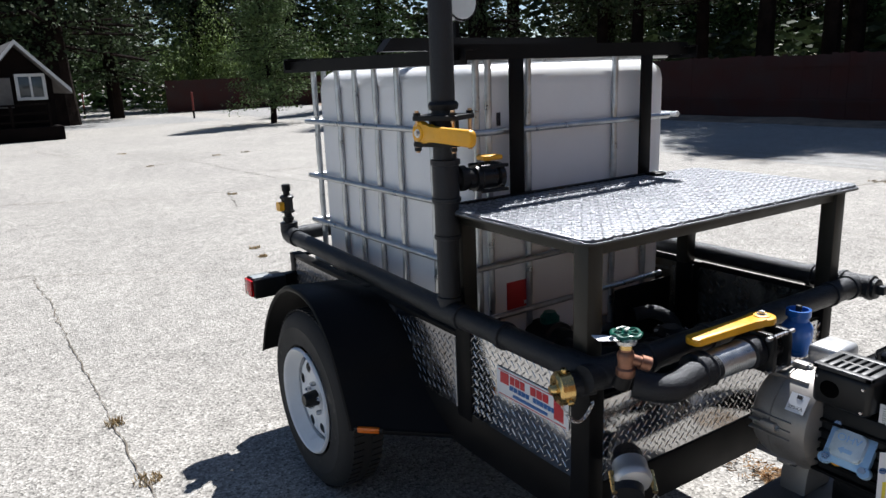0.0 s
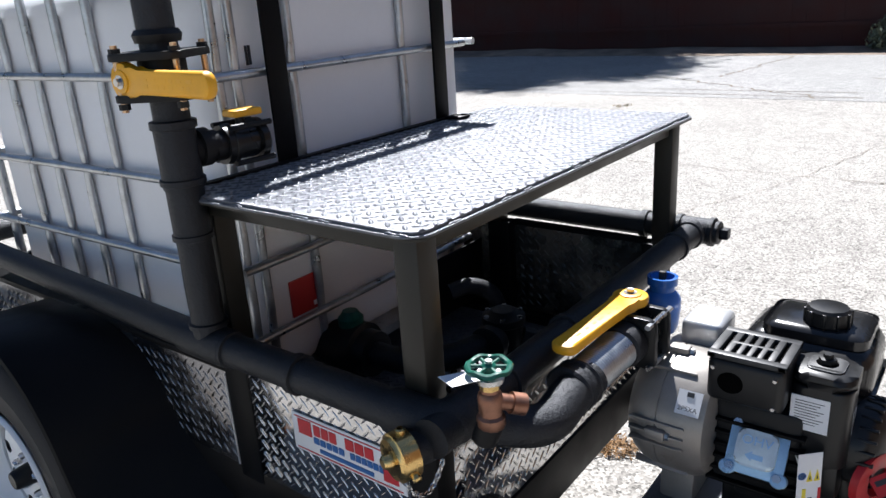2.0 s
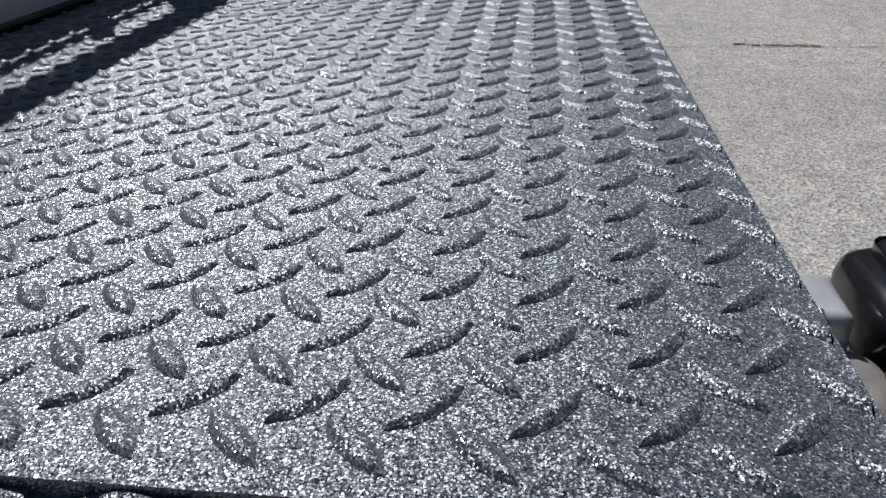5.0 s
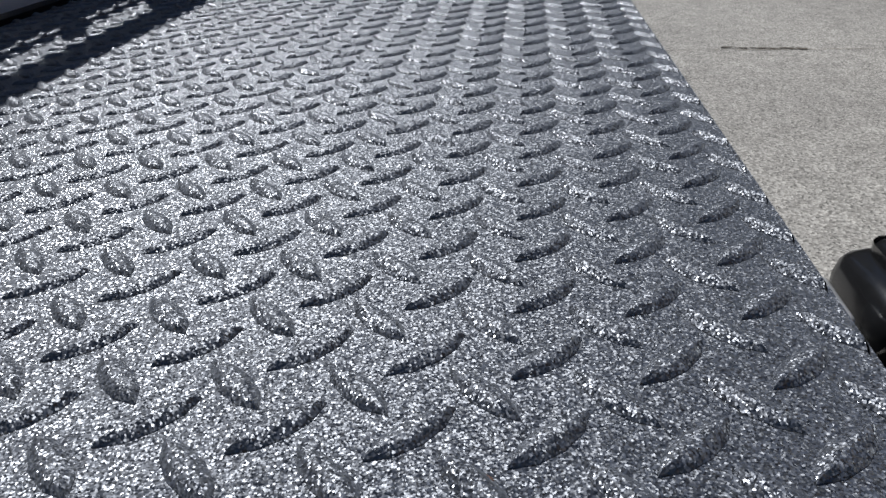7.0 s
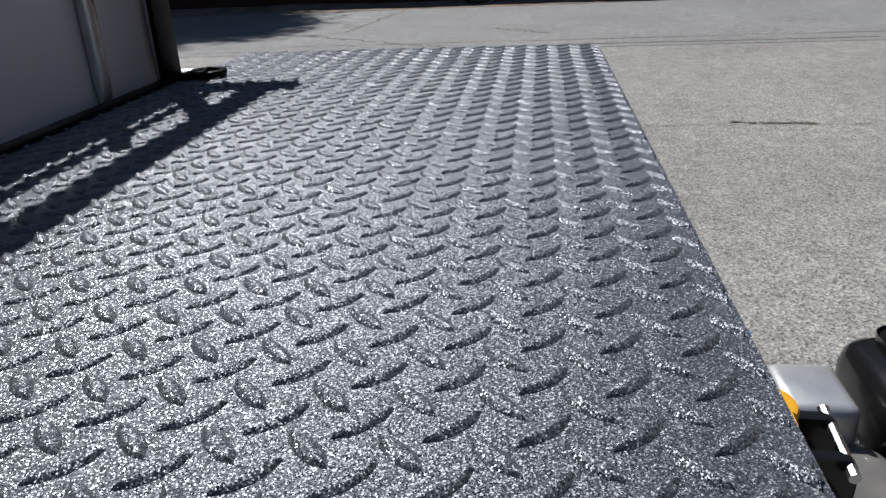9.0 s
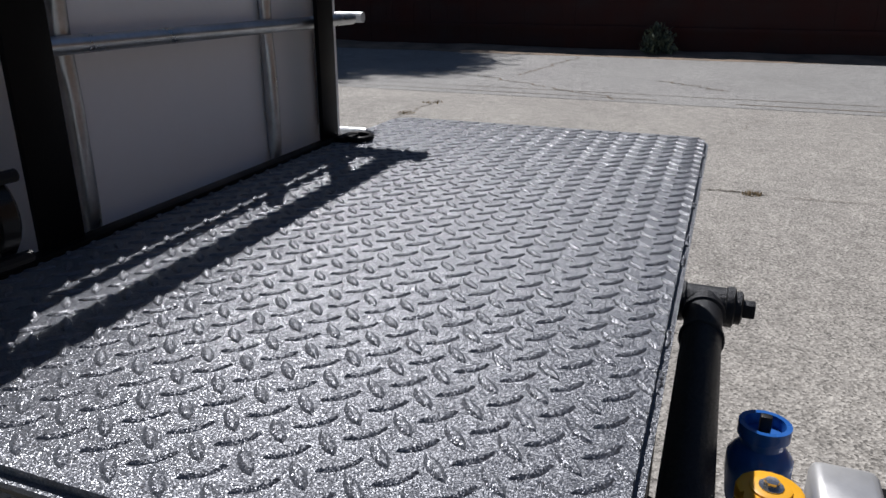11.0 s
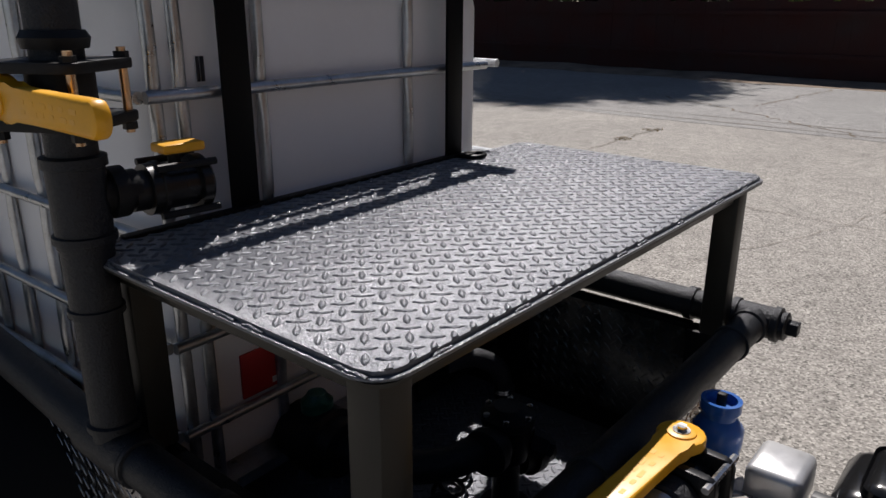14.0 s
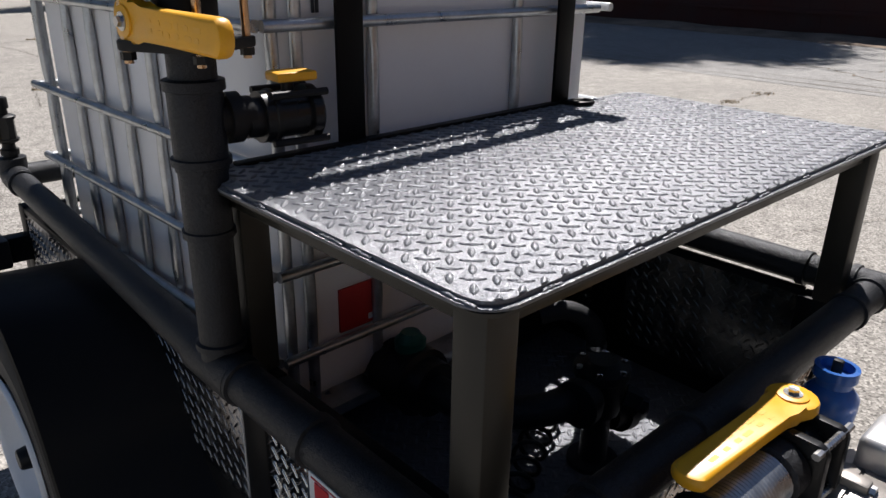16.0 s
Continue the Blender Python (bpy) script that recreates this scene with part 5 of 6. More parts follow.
part("pole_tee", lathe((PX, PY - 0.065, PZ), (0, 1, 0), [(0, R + 0.006), (0.137, R + 0.006)], 24), PIPE, pipework)
# right front tee with a square plug
tee = part("corner_tee", lathe((RX, FY + 0.055, PZ), (0, -1, 0), [(0, R + 0.002), (0.003, R + 0.006), (0.016, R + 0.006), (0.018, R + 0.002), (0.092, R + 0.002), (0.094, R + 0.006), (0.107, R + 0.006), (0.11, R)], 24), PIPE, pipework, "black painted iron tee")
part("tee_branch", lathe((RX, FY, PZ), (-1, 0, 0), [(0, R), (0.042, R), (0.044, R + 0.005), (0.06, R + 0.005), (0.063, R)], 24), PIPE, tee)
part("plug", lathe((RX, FY - 0.05, PZ), (0, -1, 0), [(0, R - 0.002), (0.016, R - 0.002), (0.019, R - 0.007)], 20), PIPE, tee)
part("plug_square", box((RX - 0.014, FY - 0.092, PZ - 0.014), (RX + 0.014, FY - 0.066, PZ + 0.014), 0.002), PIPE, tee)
# rear corner: elbow up, small valve and gauge stem
part("rear_elbow", tube(rounded_path([(GX0 - 0.003, GY0 - 0.09, PZ), (GX0, GY0, PZ), (GX0, GY0, PZ + 0.06)], 0.045), R + 0.006, 20), PIPE, pipework)
pipe("rear_pipe", [(GX0, GY0, PZ), (RX, GY0, PZ)])
drain = thing("drain_valve", (GX0, GY0, PZ + 0.06), "small black ball valve with a yellow handle", "valve")
part("nipple", lathe((GX0, GY0, PZ + 0.05), (0, 0, 1), [(0, 0.02), (0.02, 0.02), (0.02, 0.026), (0.035, 0.026), (0.035, 0.018), (0.06, 0.018)], 18), IRON, drain)
part("valve_body", lathe((GX0, GY0, PZ + 0.105), (0, 0, 1), [(0, 0.026), (0.006, 0.034), (0.012, 0.034), (0.012, 0.028), (0.07, 0.028), (0.07, 0.034), (0.078, 0.034), (0.084, 0.024)], 8), PLASTIC_B, drain)
part("outlet", lathe((GX0, GY0, PZ + 0.185), (0, 0, 1), [(0, 0.015), (0.022, 0.015), (0.022, 0.02), (0.05, 0.02), (0.054, 0.017)], 16), IRON, drain)
part("handle", prism(rounded_rect(-0.02, 0.02, -0.024, 0.024, 0.012), 0, 0.022, pose(GX0 - 0.05, GY0 - 0.01, PZ + 0.14, 0, 90, 0)), YELLOW, drain, "yellow plastic handle")

# standpipe with its butterfly valve
STAND = fitted((1.163, 1.712, 0.945), (PX, PY, PZ), (1.15, 1.15, 1.165))
QX, QZ, R0 = 1.163, 0.945, 0.030
stand = thing("standpipe", (QX, 1.712, QZ), "tall black vertical standpipe with couplings", "pipe", fit=STAND)
part("lower_pipe", rod((QX, 1.712, QZ), (QX, 1.712, 1.385), R0, 24), PIPE, stand)
part("coupling_sleeve", rod((QX, 1.712, 1.152), (QX, 1.712, 1.235), R0 + 0.002, 24), PIPE, stand)
part("upper_pipe", rod((QX, 1.712, 1.46), (QX, 1.712, 2.3), R0, 24), PIPE, stand)
part("tee_body", rod((QX, 1.712, 1.235), (QX, 1.712, 1.34), R0 + 0.0045, 24), PIPE, stand)
for z in (1.342, 1.247, 1.150, 0.985):
    collar((QX, 1.712, z), (0, 0, 1), R0 + (0.0052 if z < 1.2 else 0.0085), 0.013 if z < 1.3 else 0.016, stand)
part("tee_branch", lathe((QX, 1.712, 1.296), (1, -0.08, 0), [(0, 0.024), (0.036, 0.024), (0.036, 0.033), (0.054, 0.033), (0.054, 0.026), (0.07, 0.026)], 20), IRON, stand)
bv = thing("butterfly_valve", (QX, 1.712, 1.385), "black bolted valve with a long yellow lever on the standpipe", "valve", fit=STAND)
part("valve_body", lathe((QX, 1.712, 1.40), (0, 0, 1), [(0, 0.034), (0.01, 0.038), (0.045, 0.038), (0.055, 0.034)], 24), IRON, bv)


def flange(z, h=0.012):
    bm = bmesh.new()
    add_prism(bm, rounded_rect(-0.062, 0.062, -0.062, 0.062, 0.016), 0, h, pose(QX, 1.712, z, 0, 0, 30), 0.002)
    return part("flange", bm, IRON, bv)


flange(1.385)
flange(1.448)
for k in range(4):
    a = radians(75 + 90 * k)
    p = Vector((QX + 0.07 * math.cos(a), 1.712 + 0.07 * math.sin(a), 0))
    part("bolt", rod(p + Vector((0, 0, 1.37)), p + Vector((0, 0, 1.472)), 0.0055, 10), BOLT, bv)
    for z in (1.374, 1.458):
        part("nut", lathe(p + Vector((0, 0, z)), (0, 0, 1), [(0, 0.009), (0.009, 0.009)], 6), IRON, bv)
part("neck", lathe((QX, 1.712, 1.472), (0, 0, 1), [(0, R0 + 0.006), (0.012, R0 + 0.009), (0.02, R0 + 0.004)], 24), IRON, bv)


def lever(m, length, head, width, thick, parent, label):
    """A moulded lever: round head, waist, straight grip with a rounded end."""
    out = []
    for i in range(13):
        a = radians(60 + 240 * i / 12)
        out.append((head * math.cos(a), head * math.sin(a)))
    out += [(head * 0.95, -width * 0.42), (head * 1.5, -width * 0.46)]
    for i in range(9):
        a = radians(-90 + 180 * i / 8)
        out.append((length - width * 0.35 + width * 0.35 * math.cos(a), width * 0.5 * math.sin(a)))
    out += [(head * 1.5, width * 0.46), (head * 0.95, width * 0.42)]
    h = part("lever", prism(out, 0, thick, m, thick * 0.28), YELLOW, parent, label)
    for k in range(6):
        x = head * 1.9 + (length * 0.86 - head * 1.9) * k / 6
        for s in (-1, 1):
            part("raised_mark", prism(rounded_rect(x, x + length * (0.045 if (k + s) % 3 else 0.07), s * width * 0.13 - width * 0.07, s * width * 0.13 + width * 0.07, 0.001, 2), thick - 0.0005, thick + 0.00025, m), YELLOW, h)
    part("head_boss", lathe(m @ Vector((0, 0, thick - 0.001)), m.to_3x3() @ Vector((0, 0, 1)), [(0, head * 0.62), (0.003, head * 0.6), (0.004, head * 0.5)], 24), YELLOW, h)
    part("washer", lathe(m @ Vector((0, 0, thick + 0.002)), m.to_3x3() @ Vector((0, 0, 1)), [(0, head * 0.36), (0.002, head * 0.36)], 20), STEEL, h)
    part("bolt_head", lathe(m @ Vector((0, 0, thick + 0.003)), m.to_3x3() @ Vector((0, 0, 1)), [(0, head * 0.22), (0.007, head * 0.22)], 6), STEEL, h)
    return h


def lever_pose(center, tip, face):
    """Lever frame: x towards the tip, z along face."""
    c, x = Vector(center), (Vector(tip) - Vector(center)).normalized()
    z = (Vector(face) - x * x.dot(Vector(face))).normalized()
    y = z.cross(x)
    return Matrix.Translation(c) @ Matrix((x, y, z)).transposed().to_4x4()


lever(lever_pose((1.112, 1.722, 1.418), (1.125, 1.52, 1.413), (-1, -0.06, 0)), 0.205, 0.03, 0.04, 0.02, bv, "yellow plastic lever")
part("stem", rod((QX, 1.712, 1.42), (1.11, 1.721, 1.418), 0.012, 12), IRON, bv)

sv = thing("side_ball_valve", (1.25, 1.67, 1.26), "black bolted ball valve with a small yellow handle on the standpipe", "valve", fit=STAND)
A = Vector((1, -0.08, 0)).normalized()
O = Vector((QX, 1.712, 1.292)) + A * 0.062
part("inlet", lathe(O, A, [(0, 0.026), (0.02, 0.026), (0.02, 0.034), (0.034, 0.034)], 20), PLASTIC_B, sv)
part("valve_body", lathe(O + A * 0.03, A, [(0, 0.03), (0.004, 0.036), (0.01, 0.036), (0.012, 0.03), (0.055, 0.03), (0.057, 0.038), (0.07, 0.038), (0.074, 0.034), (0.076, 0.022)], 24), PLASTIC_B, sv)
U, V = frame_of(A)
for sa in (-1, 1):
    for sb in (-1, 1):
        p = O + A * 0.026 + (U * sa + V * sb) * 0.031
        part("tie_bolt", rod(p, p + A * 0.082, 0.005, 8), IRON, sv)
part("stem", rod(O + A * 0.065 + Vector((0, 0, 0.02)), O + A * 0.065 + Vector((0, 0, 0.05)), 0.009, 10), PLASTIC_B, sv)
part("handle", box((-0.014, -0.02, 0), (0.046, 0.02, 0.013), 0.004, pose(*(O + A * 0.056 + Vector((0, 0, 0.044))), 0, 0, -4)), YELLOW, sv, "yellow plastic tee handle")

# brass hose cap on the left front corner, with its chain
bc = thing("hose_outlet", (1.1, 1.19, 0.93), "brass hose cap with a chain on the pipe corner", "hose cap", fit=fitted((1.095, 1.19, 0.937), (1.06, 1.193, 0.88), 1.15))
CA = Vector((-0.92, 0.34, -0.05)).normalized()
CO = Vector((1.12, 1.182, 0.937))
part("nipple", lathe(CO - CA * 0.05, CA, [(0, 0.026), (0.05, 0.026)], 20), PIPE, bc)
cap = part("cap", lathe(CO, CA, [(0, 0.03), (0.003, 0.036), (0.028, 0.036), (0.03, 0.032), (0.034, 0.03)], 24), BRASS, bc, "knurled brass cap")
part("cap_boss", lathe(CO + CA * 0.033, CA, [(0, 0.012), (0.01, 0.011), (0.014, 0.008)], 16), BRASS, cap)
for k in range(3):
    a = 2 * math.pi * k / 3 + 0.5
    u, v = frame_of(CA)
    d = u * math.cos(a) + v * math.sin(a)
    part("lug", rod(CO + CA * 0.014 + d * 0.03, CO + CA * 0.014 + d * 0.044, 0.007, 10, 0.002), BRASS, cap)


def chain(parent, a, b, sag, n, material, r=0.0016, size=0.0065):
    a, b = Vector(a), Vector(b)
    for i in range(n):
        t = (i + 0.5) / n
        p = a.lerp(b, t) - Vector((0, 0, sag * 4 * t * (1 - t)))
        d = ((b - a) / n - Vector((0, 0, sag * 4 * (1 - 2 * t) / n))).normalized()
        u, v = frame_of(d)
        w = u if i % 2 else v
        part("link", tube([p + d * size * 0.8 * math.cos(q) + w * size * 0.5 * math.sin(q) for q in (2 * math.pi * k / 10 for k in range(11))], r, 6), material, parent)


chain(bc, CO + CA * 0.02 + Vector((0, 0, -0.036)), (1.185, 1.18, 0.885), 0.045, 16, STEEL)

# gate valve with a green handwheel
gv = thing("gate_valve", (1.172, 1.108, 0.93), "bronze garden valve with a green handwheel and paper tag", "valve", fit=fitted((1.172, 1.108, 1.0), (1.152, 1.07, 0.966), (1.15, 1.15, 1.08)))
GX, GY = 1.172, 1.108
part("riser", rod((GX, GY + 0.012, 0.94), (GX, GY, 0.975), 0.019, 16), IRON, gv)
part("body", lathe((GX, GY, 0.965), (0, 0, 1), [(0, 0.017), (0.004, 0.02), (0.018, 0.02), (0.022, 0.016), (0.045, 0.018), (0.055, 0.016), (0.058, 0.013), (0.072, 0.013)], 12), BRONZE, gv)
part("bonnet", lathe((GX, GY, 1.028), (0, 0, 1), [(0, 0.014), (0.012, 0.014), (0.014, 0.01), (0.024, 0.009)], 8), BRASS, gv)
SD = Vector((0.62, -0.5, -0.28)).normalized()
part("spout", lathe((GX, GY, 1.008), SD, [(0, 0.012), (0.03, 0.012), (0.03, 0.016), (0.05, 0.016), (0.052, 0.012)], 16), BRONZE, gv)
hw = part("handwheel", tube([Vector((GX + 0.028 * math.cos(a), GY + 0.028 * math.sin(a), 1.062 + 0.0015 * math.cos(6 * a))) for a in (2 * math.pi * i / 36 for i in range(37))], 0.0045, 8), GREEN_W, gv, "green painted handwheel")
for k in range(6):
    a = math.pi * k / 3
    part("spoke", rod((GX, GY, 1.062), (GX + 0.028 * math.cos(a), GY + 0.028 * math.sin(a), 1.062), 0.0028, 6), GREEN_W, hw)
part("wheel_hub", lathe((GX, GY, 1.054), (0, 0, 1), [(0, 0.009), (0.01, 0.01), (0.014, 0.006)], 14), GREEN_W, hw)
part("wheel_nut", lathe((GX, GY, 1.066), (0, 0, 1), [(0, 0.005), (0.006, 0.005)], 6), STEEL, hw)
part("paper_tag", prism([(0, -0.015), (-0.05, -0.017), (-0.053, 0.017), (0, 0.015)], 0, 0.0008, pose(GX - 0.006, GY + 0.012, 1.048, 0, 6, -25)), WHITE_L, gv, "white folded paper tag", smooth=False)
part("collar", lathe((GX, GY, 1.04), (0, 0, 1), [(0, 0.02), (0.008, 0.021), (0.014, 0.016)], 18), STEEL, gv)

# suction line: elbow from the front pipe, clear sleeve, lever valve, pump
su = thing("suction_line", (1.4, 1.06, 0.9), "suction pipe with a black elbow and a ribbed clear hose", "pipe", fit=DECK)
P1s, P2s, P3s = Vector((1.25, 1.10, 0.905)), Vector((1.36, 1.075, 0.935)), Vector((1.60, 1.062, 0.945))
part("bend", tube(rounded_path([(1.235, 1.12, 0.93), (1.28, 1.065, 0.92), (1.35, 1.068, 0.935), (1.41, 1.066, 0.938)], 0.05, 8), 0.031, 20), PIPE, su)
D = (P3s - P2s).normalized()
part("coupling", lathe(P2s, D, [(0, 0.036), (0.004, 0.04), (0.018, 0.04), (0.022, 0.036), (0.03, 0.036), (0.034, 0.04), (0.04, 0.036)], 24), PIPE, su)
prof = []
for i in range(40):
    prof.append((i * 0.0029, 0.0325 + (0.0012 if i % 2 else 0)))
part("ribbed_hose", lathe(P2s + D * 0.04, D, prof, 24), GALV, su, "ribbed silver-grey clear hose section")
part("coupling", lathe(P2s + D * 0.156, D, [(0, 0.034), (0.003, 0.038), (0.03, 0.038), (0.034, 0.034)], 24), PIPE, su)

lv = thing("lever_valve", (1.60, 1.062, 0.9), "black bolted suction valve with a long yellow lever", "valve", fit=DECK)
LO = P2s + D * 0.19
part("valve_body", lathe(LO, D, [(0, 0.033), (0.01, 0.036), (0.05, 0.036), (0.06, 0.033)], 24), PLASTIC_B, lv)
u, v = frame_of(D)
for d in (0.0, 0.05):
    bm = bmesh.new()
    add_prism(bm, rounded_rect(-0.047, 0.047, -0.047, 0.047, 0.012), 0, 0.011, Matrix.Translation(LO + D * d) @ Matrix((u, v, D)).transposed().to_4x4(), 0.002)
    part("flange", bm, PLASTIC_B, lv)
for sa in (-1, 1):
    for sb in (-1, 1):
        p = LO + (u * sa + v * sb) * 0.04
        part("tie_bolt", rod(p - D * 0.012, p + D * 0.075, 0.005, 8), STEEL, lv)
part("stem", rod(LO + D * 0.03, (1.596, 1.08, 1.0), 0.01, 10), PLASTIC_B, lv)
lever(lever_pose((1.596, 1.08, 0.992), (1.37, 1.094, 0.987), (0, 0.0, 1)), 0.225, 0.03, 0.04, 0.018, lv, "long yellow plastic lever")

# camlock fitting below, through the front panel
cl = thing("camlock_fitting", (1.25, 1.14, 0.7), "aluminium camlock cap on a black pipe stub with pull rings", "pipe fitting", fit=fitted((1.25, 1.15, 0.722), (1.234, 1.125, 0.65), 1.15))
part("stub", tube(rounded_path([(1.30, 1.20, 0.70), (1.265, 1.16, 0.705), (1.225, 1.13, 0.695), (1.205, 1.11, 0.68)], 0.03), 0.034, 20), PIPE, cl)
CD = Vector((-0.5, -0.72, -0.32)).normalized()
CO2 = Vector((1.25, 1.15, 0.722))
part("camlock_cap", lathe(CO2, CD, [(0, 0.034), (0.002, 0.038), (0.03, 0.038), (0.034, 0.041), (0.045, 0.041), (0.052, 0.036), (0.056, 0.018)], 28), ALU_LID, cl, "satin aluminium camlock cap")
u, v = frame_of(CD)
for s in (-1, 1):
    p = CO2 + CD * 0.02 + u * s * 0.043
    part("cam_arm", rod(p, p + CD * 0.045 + Vector((0, 0, -0.01)), 0.006, 8), BRASS, cl)
    q = p + CD * 0.045 + Vector((0, 0, -0.016))
    part("pull_ring", tube([q + Vector((0.009 * math.cos(a), 0, -0.02 + 0.02 * math.sin(a))) for a in (2 * math.pi * i / 16 for i in range(17))], 0.0015, 6), STEEL, cl)
chain(cl, CO2 + CD * 0.055, CO2 + CD * 0.055 + Vector((0.0, 0, -0.1)), 0.0, 14, BRASS)


# ---- pump and engine on the tongue plate ----
PUX, PUZ = 1.645, 0.785
pump = thing("water_pump", (PUX, 0.98, 0.585), "grey cast aluminium water pump with an oval label", "pump", fit=DECK)
vol = part("volute", lathe((PUX, 1.075, PUZ), (0, -1, 0), [(0, 0.035), (0.003, 0.06), (0.010, 0.083), (0.022, 0.1), (0.038, 0.11), (0.055, 0.115), (0.066, 0.1155), (0.067, 0.113), (0.07, 0.113), (0.071, 0.1165), (0.12, 0.1165), (0.14, 0.108), (0.15, 0.085)], 56), ALU_CAST, pump, "taupe grey cast volute with a parting seam")
for a in (168, 178, 188, 226, 120):
    rb = Matrix.Translation((PUX, 1.0, PUZ)) @ Matrix.Rotation(radians(-a), 4, "Y")
    part("rib", box((0.108, -0.04, -0.0022), (0.1215, 0.05, 0.0022), 0.0015, rb), ALU_CAST, vol)
for a in (178, 95, 250):
    rb = Matrix.Translation((PUX, 1.0, PUZ)) @ Matrix.Rotation(radians(-a), 4, "Y")
    part("lug", box((0.105, -0.012, -0.010), (0.127, 0.022, 0.010), 0.004, rb), ALU_CAST, vol)
    part("lug_bolt", lathe(rb @ Vector((0.118, -0.012, 0)), (0, -1, 0), [(0, 0.007), (0.006, 0.007)], 6), STEEL, vol)
part("foot", prism([(-0.052, 0.0), (0.05, 0.0), (0.05, 0.03), (0.04, 0.1), (-0.035, 0.1), (-0.05, 0.04)], -0.03, 0.03, pose(PUX + 0.035, 1.0, 0.586, 90, 0, 0), 0.006), ALU_CAST, pump)
lm = lever_pose((PUX - 0.0965, 0.96, PUZ + 0.0675), (PUX - 0.0965, 0.9, PUZ + 0.0675), (-0.82, 0, 0.57))
part("label", box((-0.019, -0.021, 0.0), (0.019, 0.021, 0.0015), 0, lm), WHITE_L, pump, "white printed label", smooth=False)
text = bpy.data.curves.new("label_text", "FONT")
text.body = "2P5XA"
text.size = 0.0105
text.align_x = "CENTER"
text.extrude = 0.0003
text.materials.append(INK)
tob = new("label_text", text)
tob.parent = pump
tob.matrix_local = Matrix.Translation(-base_of(pump)) @ DECK @ lm @ Matrix.Translation((0, -0.014, 0.002)) @ Matrix.Rotation(0, 4, "Z")
part("label_mark", box((-0.005, 0.01, 0.0015), (0.006, 0.018, 0.0022), 0, lm), INK, pump, smooth=False)
part("discharge_neck", lathe((PUX + 0.06, 1.0, 0.83), (0, 0, 1), [(0, 0.05), (0.04, 0.045), (0.055, 0.045)], 24), ALU_CAST, pump)
part("outlet_cap", box((1.685, 0.955, 0.875), (1.775, 1.025, 0.938), 0.012, None, 3), ALU_LID, pump, "bright satin aluminium discharge cover")
blue = part("check_body", lathe((1.738, 1.078, 0.88), (0, 0, 1), [(0, 0.026), (0.01, 0.03), (0.05, 0.034), (0.07, 0.034), (0.082, 0.026), (0.086, 0.022), (0.098, 0.022), (0.098, 0.027), (0.114, 0.027), (0.114, 0.021), (0.1, 0.02)], 24), BLUE, pump, "blue enamelled priming port")
part("port_pin", box((1.733, 1.072, 0.98), (1.743, 1.084, 1.004), 0.002), IRON, blue)

engine = thing("petrol_engine", (1.68, 0.84, 0.585), "small black petrol engine with a fuel tank and air cleaner", "engine", fit=DECK)
part("base", box((1.655, 0.745, 0.5855), (1.82, 0.93, 0.645), 0.008), IRON, engine)
part("crankcase", box((1.64, 0.74, 0.64), (1.82, 0.95, 0.80), 0.03, None, 3), IRON, engine)
part("cylinder", box((1.58, 0.80, 0.70), (1.66, 0.93, 0.86), 0.012), IRON, engine)
for k in range(6):
    part("cooling_fin", box((1.572, 0.795, 0.70 + k * 0.024), (1.65, 0.935, 0.706 + k * 0.024), 0.001), BLACK, engine)
vcm = lever_pose((1.566, 0.858, 0.79), (1.61, 0.858, 0.86), (-0.84, -0.06, 0.53))
cov = part("valve_cover", prism(rounded_rect(-0.044, 0.044, -0.042, 0.042, 0.013), -0.012, 0.004, vcm, 0.003), LILAC, engine, "pale blue-grey valve cover plate")
part("cover_dome", prism(rounded_rect(-0.03, 0.03, -0.029, 0.029, 0.011), 0.002, 0.02, vcm, 0.006), PALE_PLATE, cov, "pale embossed cover centre")
for sx in (-1, 1):
    for sy in (-1, 1):
        part("cover_ear", lathe(vcm @ Vector((sx * 0.039, sy * 0.037, -0.01)), vcm.to_3x3() @ Vector((0, 0, 1)), [(0, 0.0125), (0.0125, 0.0125), (0.0145, 0.011)], 16), LILAC, cov)
for sx in (-1, 1):
    for sy in (-1, 1):
        part("cover_bolt", lathe(vcm @ Vector((sx * 0.036, sy * 0.034, 0.003)), vcm.to_3x3() @ Vector((0, 0, 1)), [(0, 0.007), (0.006, 0.007)], 6), STEEL, cov)
ohv = bpy.data.curves.new("cover_lettering", "FONT")
ohv.body = "OHV"
ohv.size = 0.021
ohv.align_x = "CENTER"
ohv.extrude = 0.0006
ohv.materials.append(LILAC)
oob = new("cover_lettering", ohv)
oob.parent = cov
oob.matrix_local = Matrix.Translation(-base_of(engine)) @ DECK @ vcm @ Matrix.Translation((0.006, 0, 0.0203)) @ Matrix.Rotation(radians(-90), 4, "Z")
part("arrow_mark", prism([(-0.014, -0.012), (-0.004, -0.004), (-0.004, -0.008), (0.012, -0.008), (0.012, -0.016), (-0.004, -0.016), (-0.004, -0.02)], 0.0195, 0.0207, vcm @ Matrix.Rotation(radians(-90), 4, "Z")), LILAC, cov, smooth=False)
part("sump_lip", box((1.615, 0.75, 0.655), (1.66, 0.90, 0.69), 0.006), IRON, engine)
part("oil_plug", lathe((1.585, 0.884, 0.75), (-1, 0, -0.3), [(0, 0.012), (0.02, 0.012), (0.024, 0.008)], 12), YELLOW, engine, "yellow oil plug")

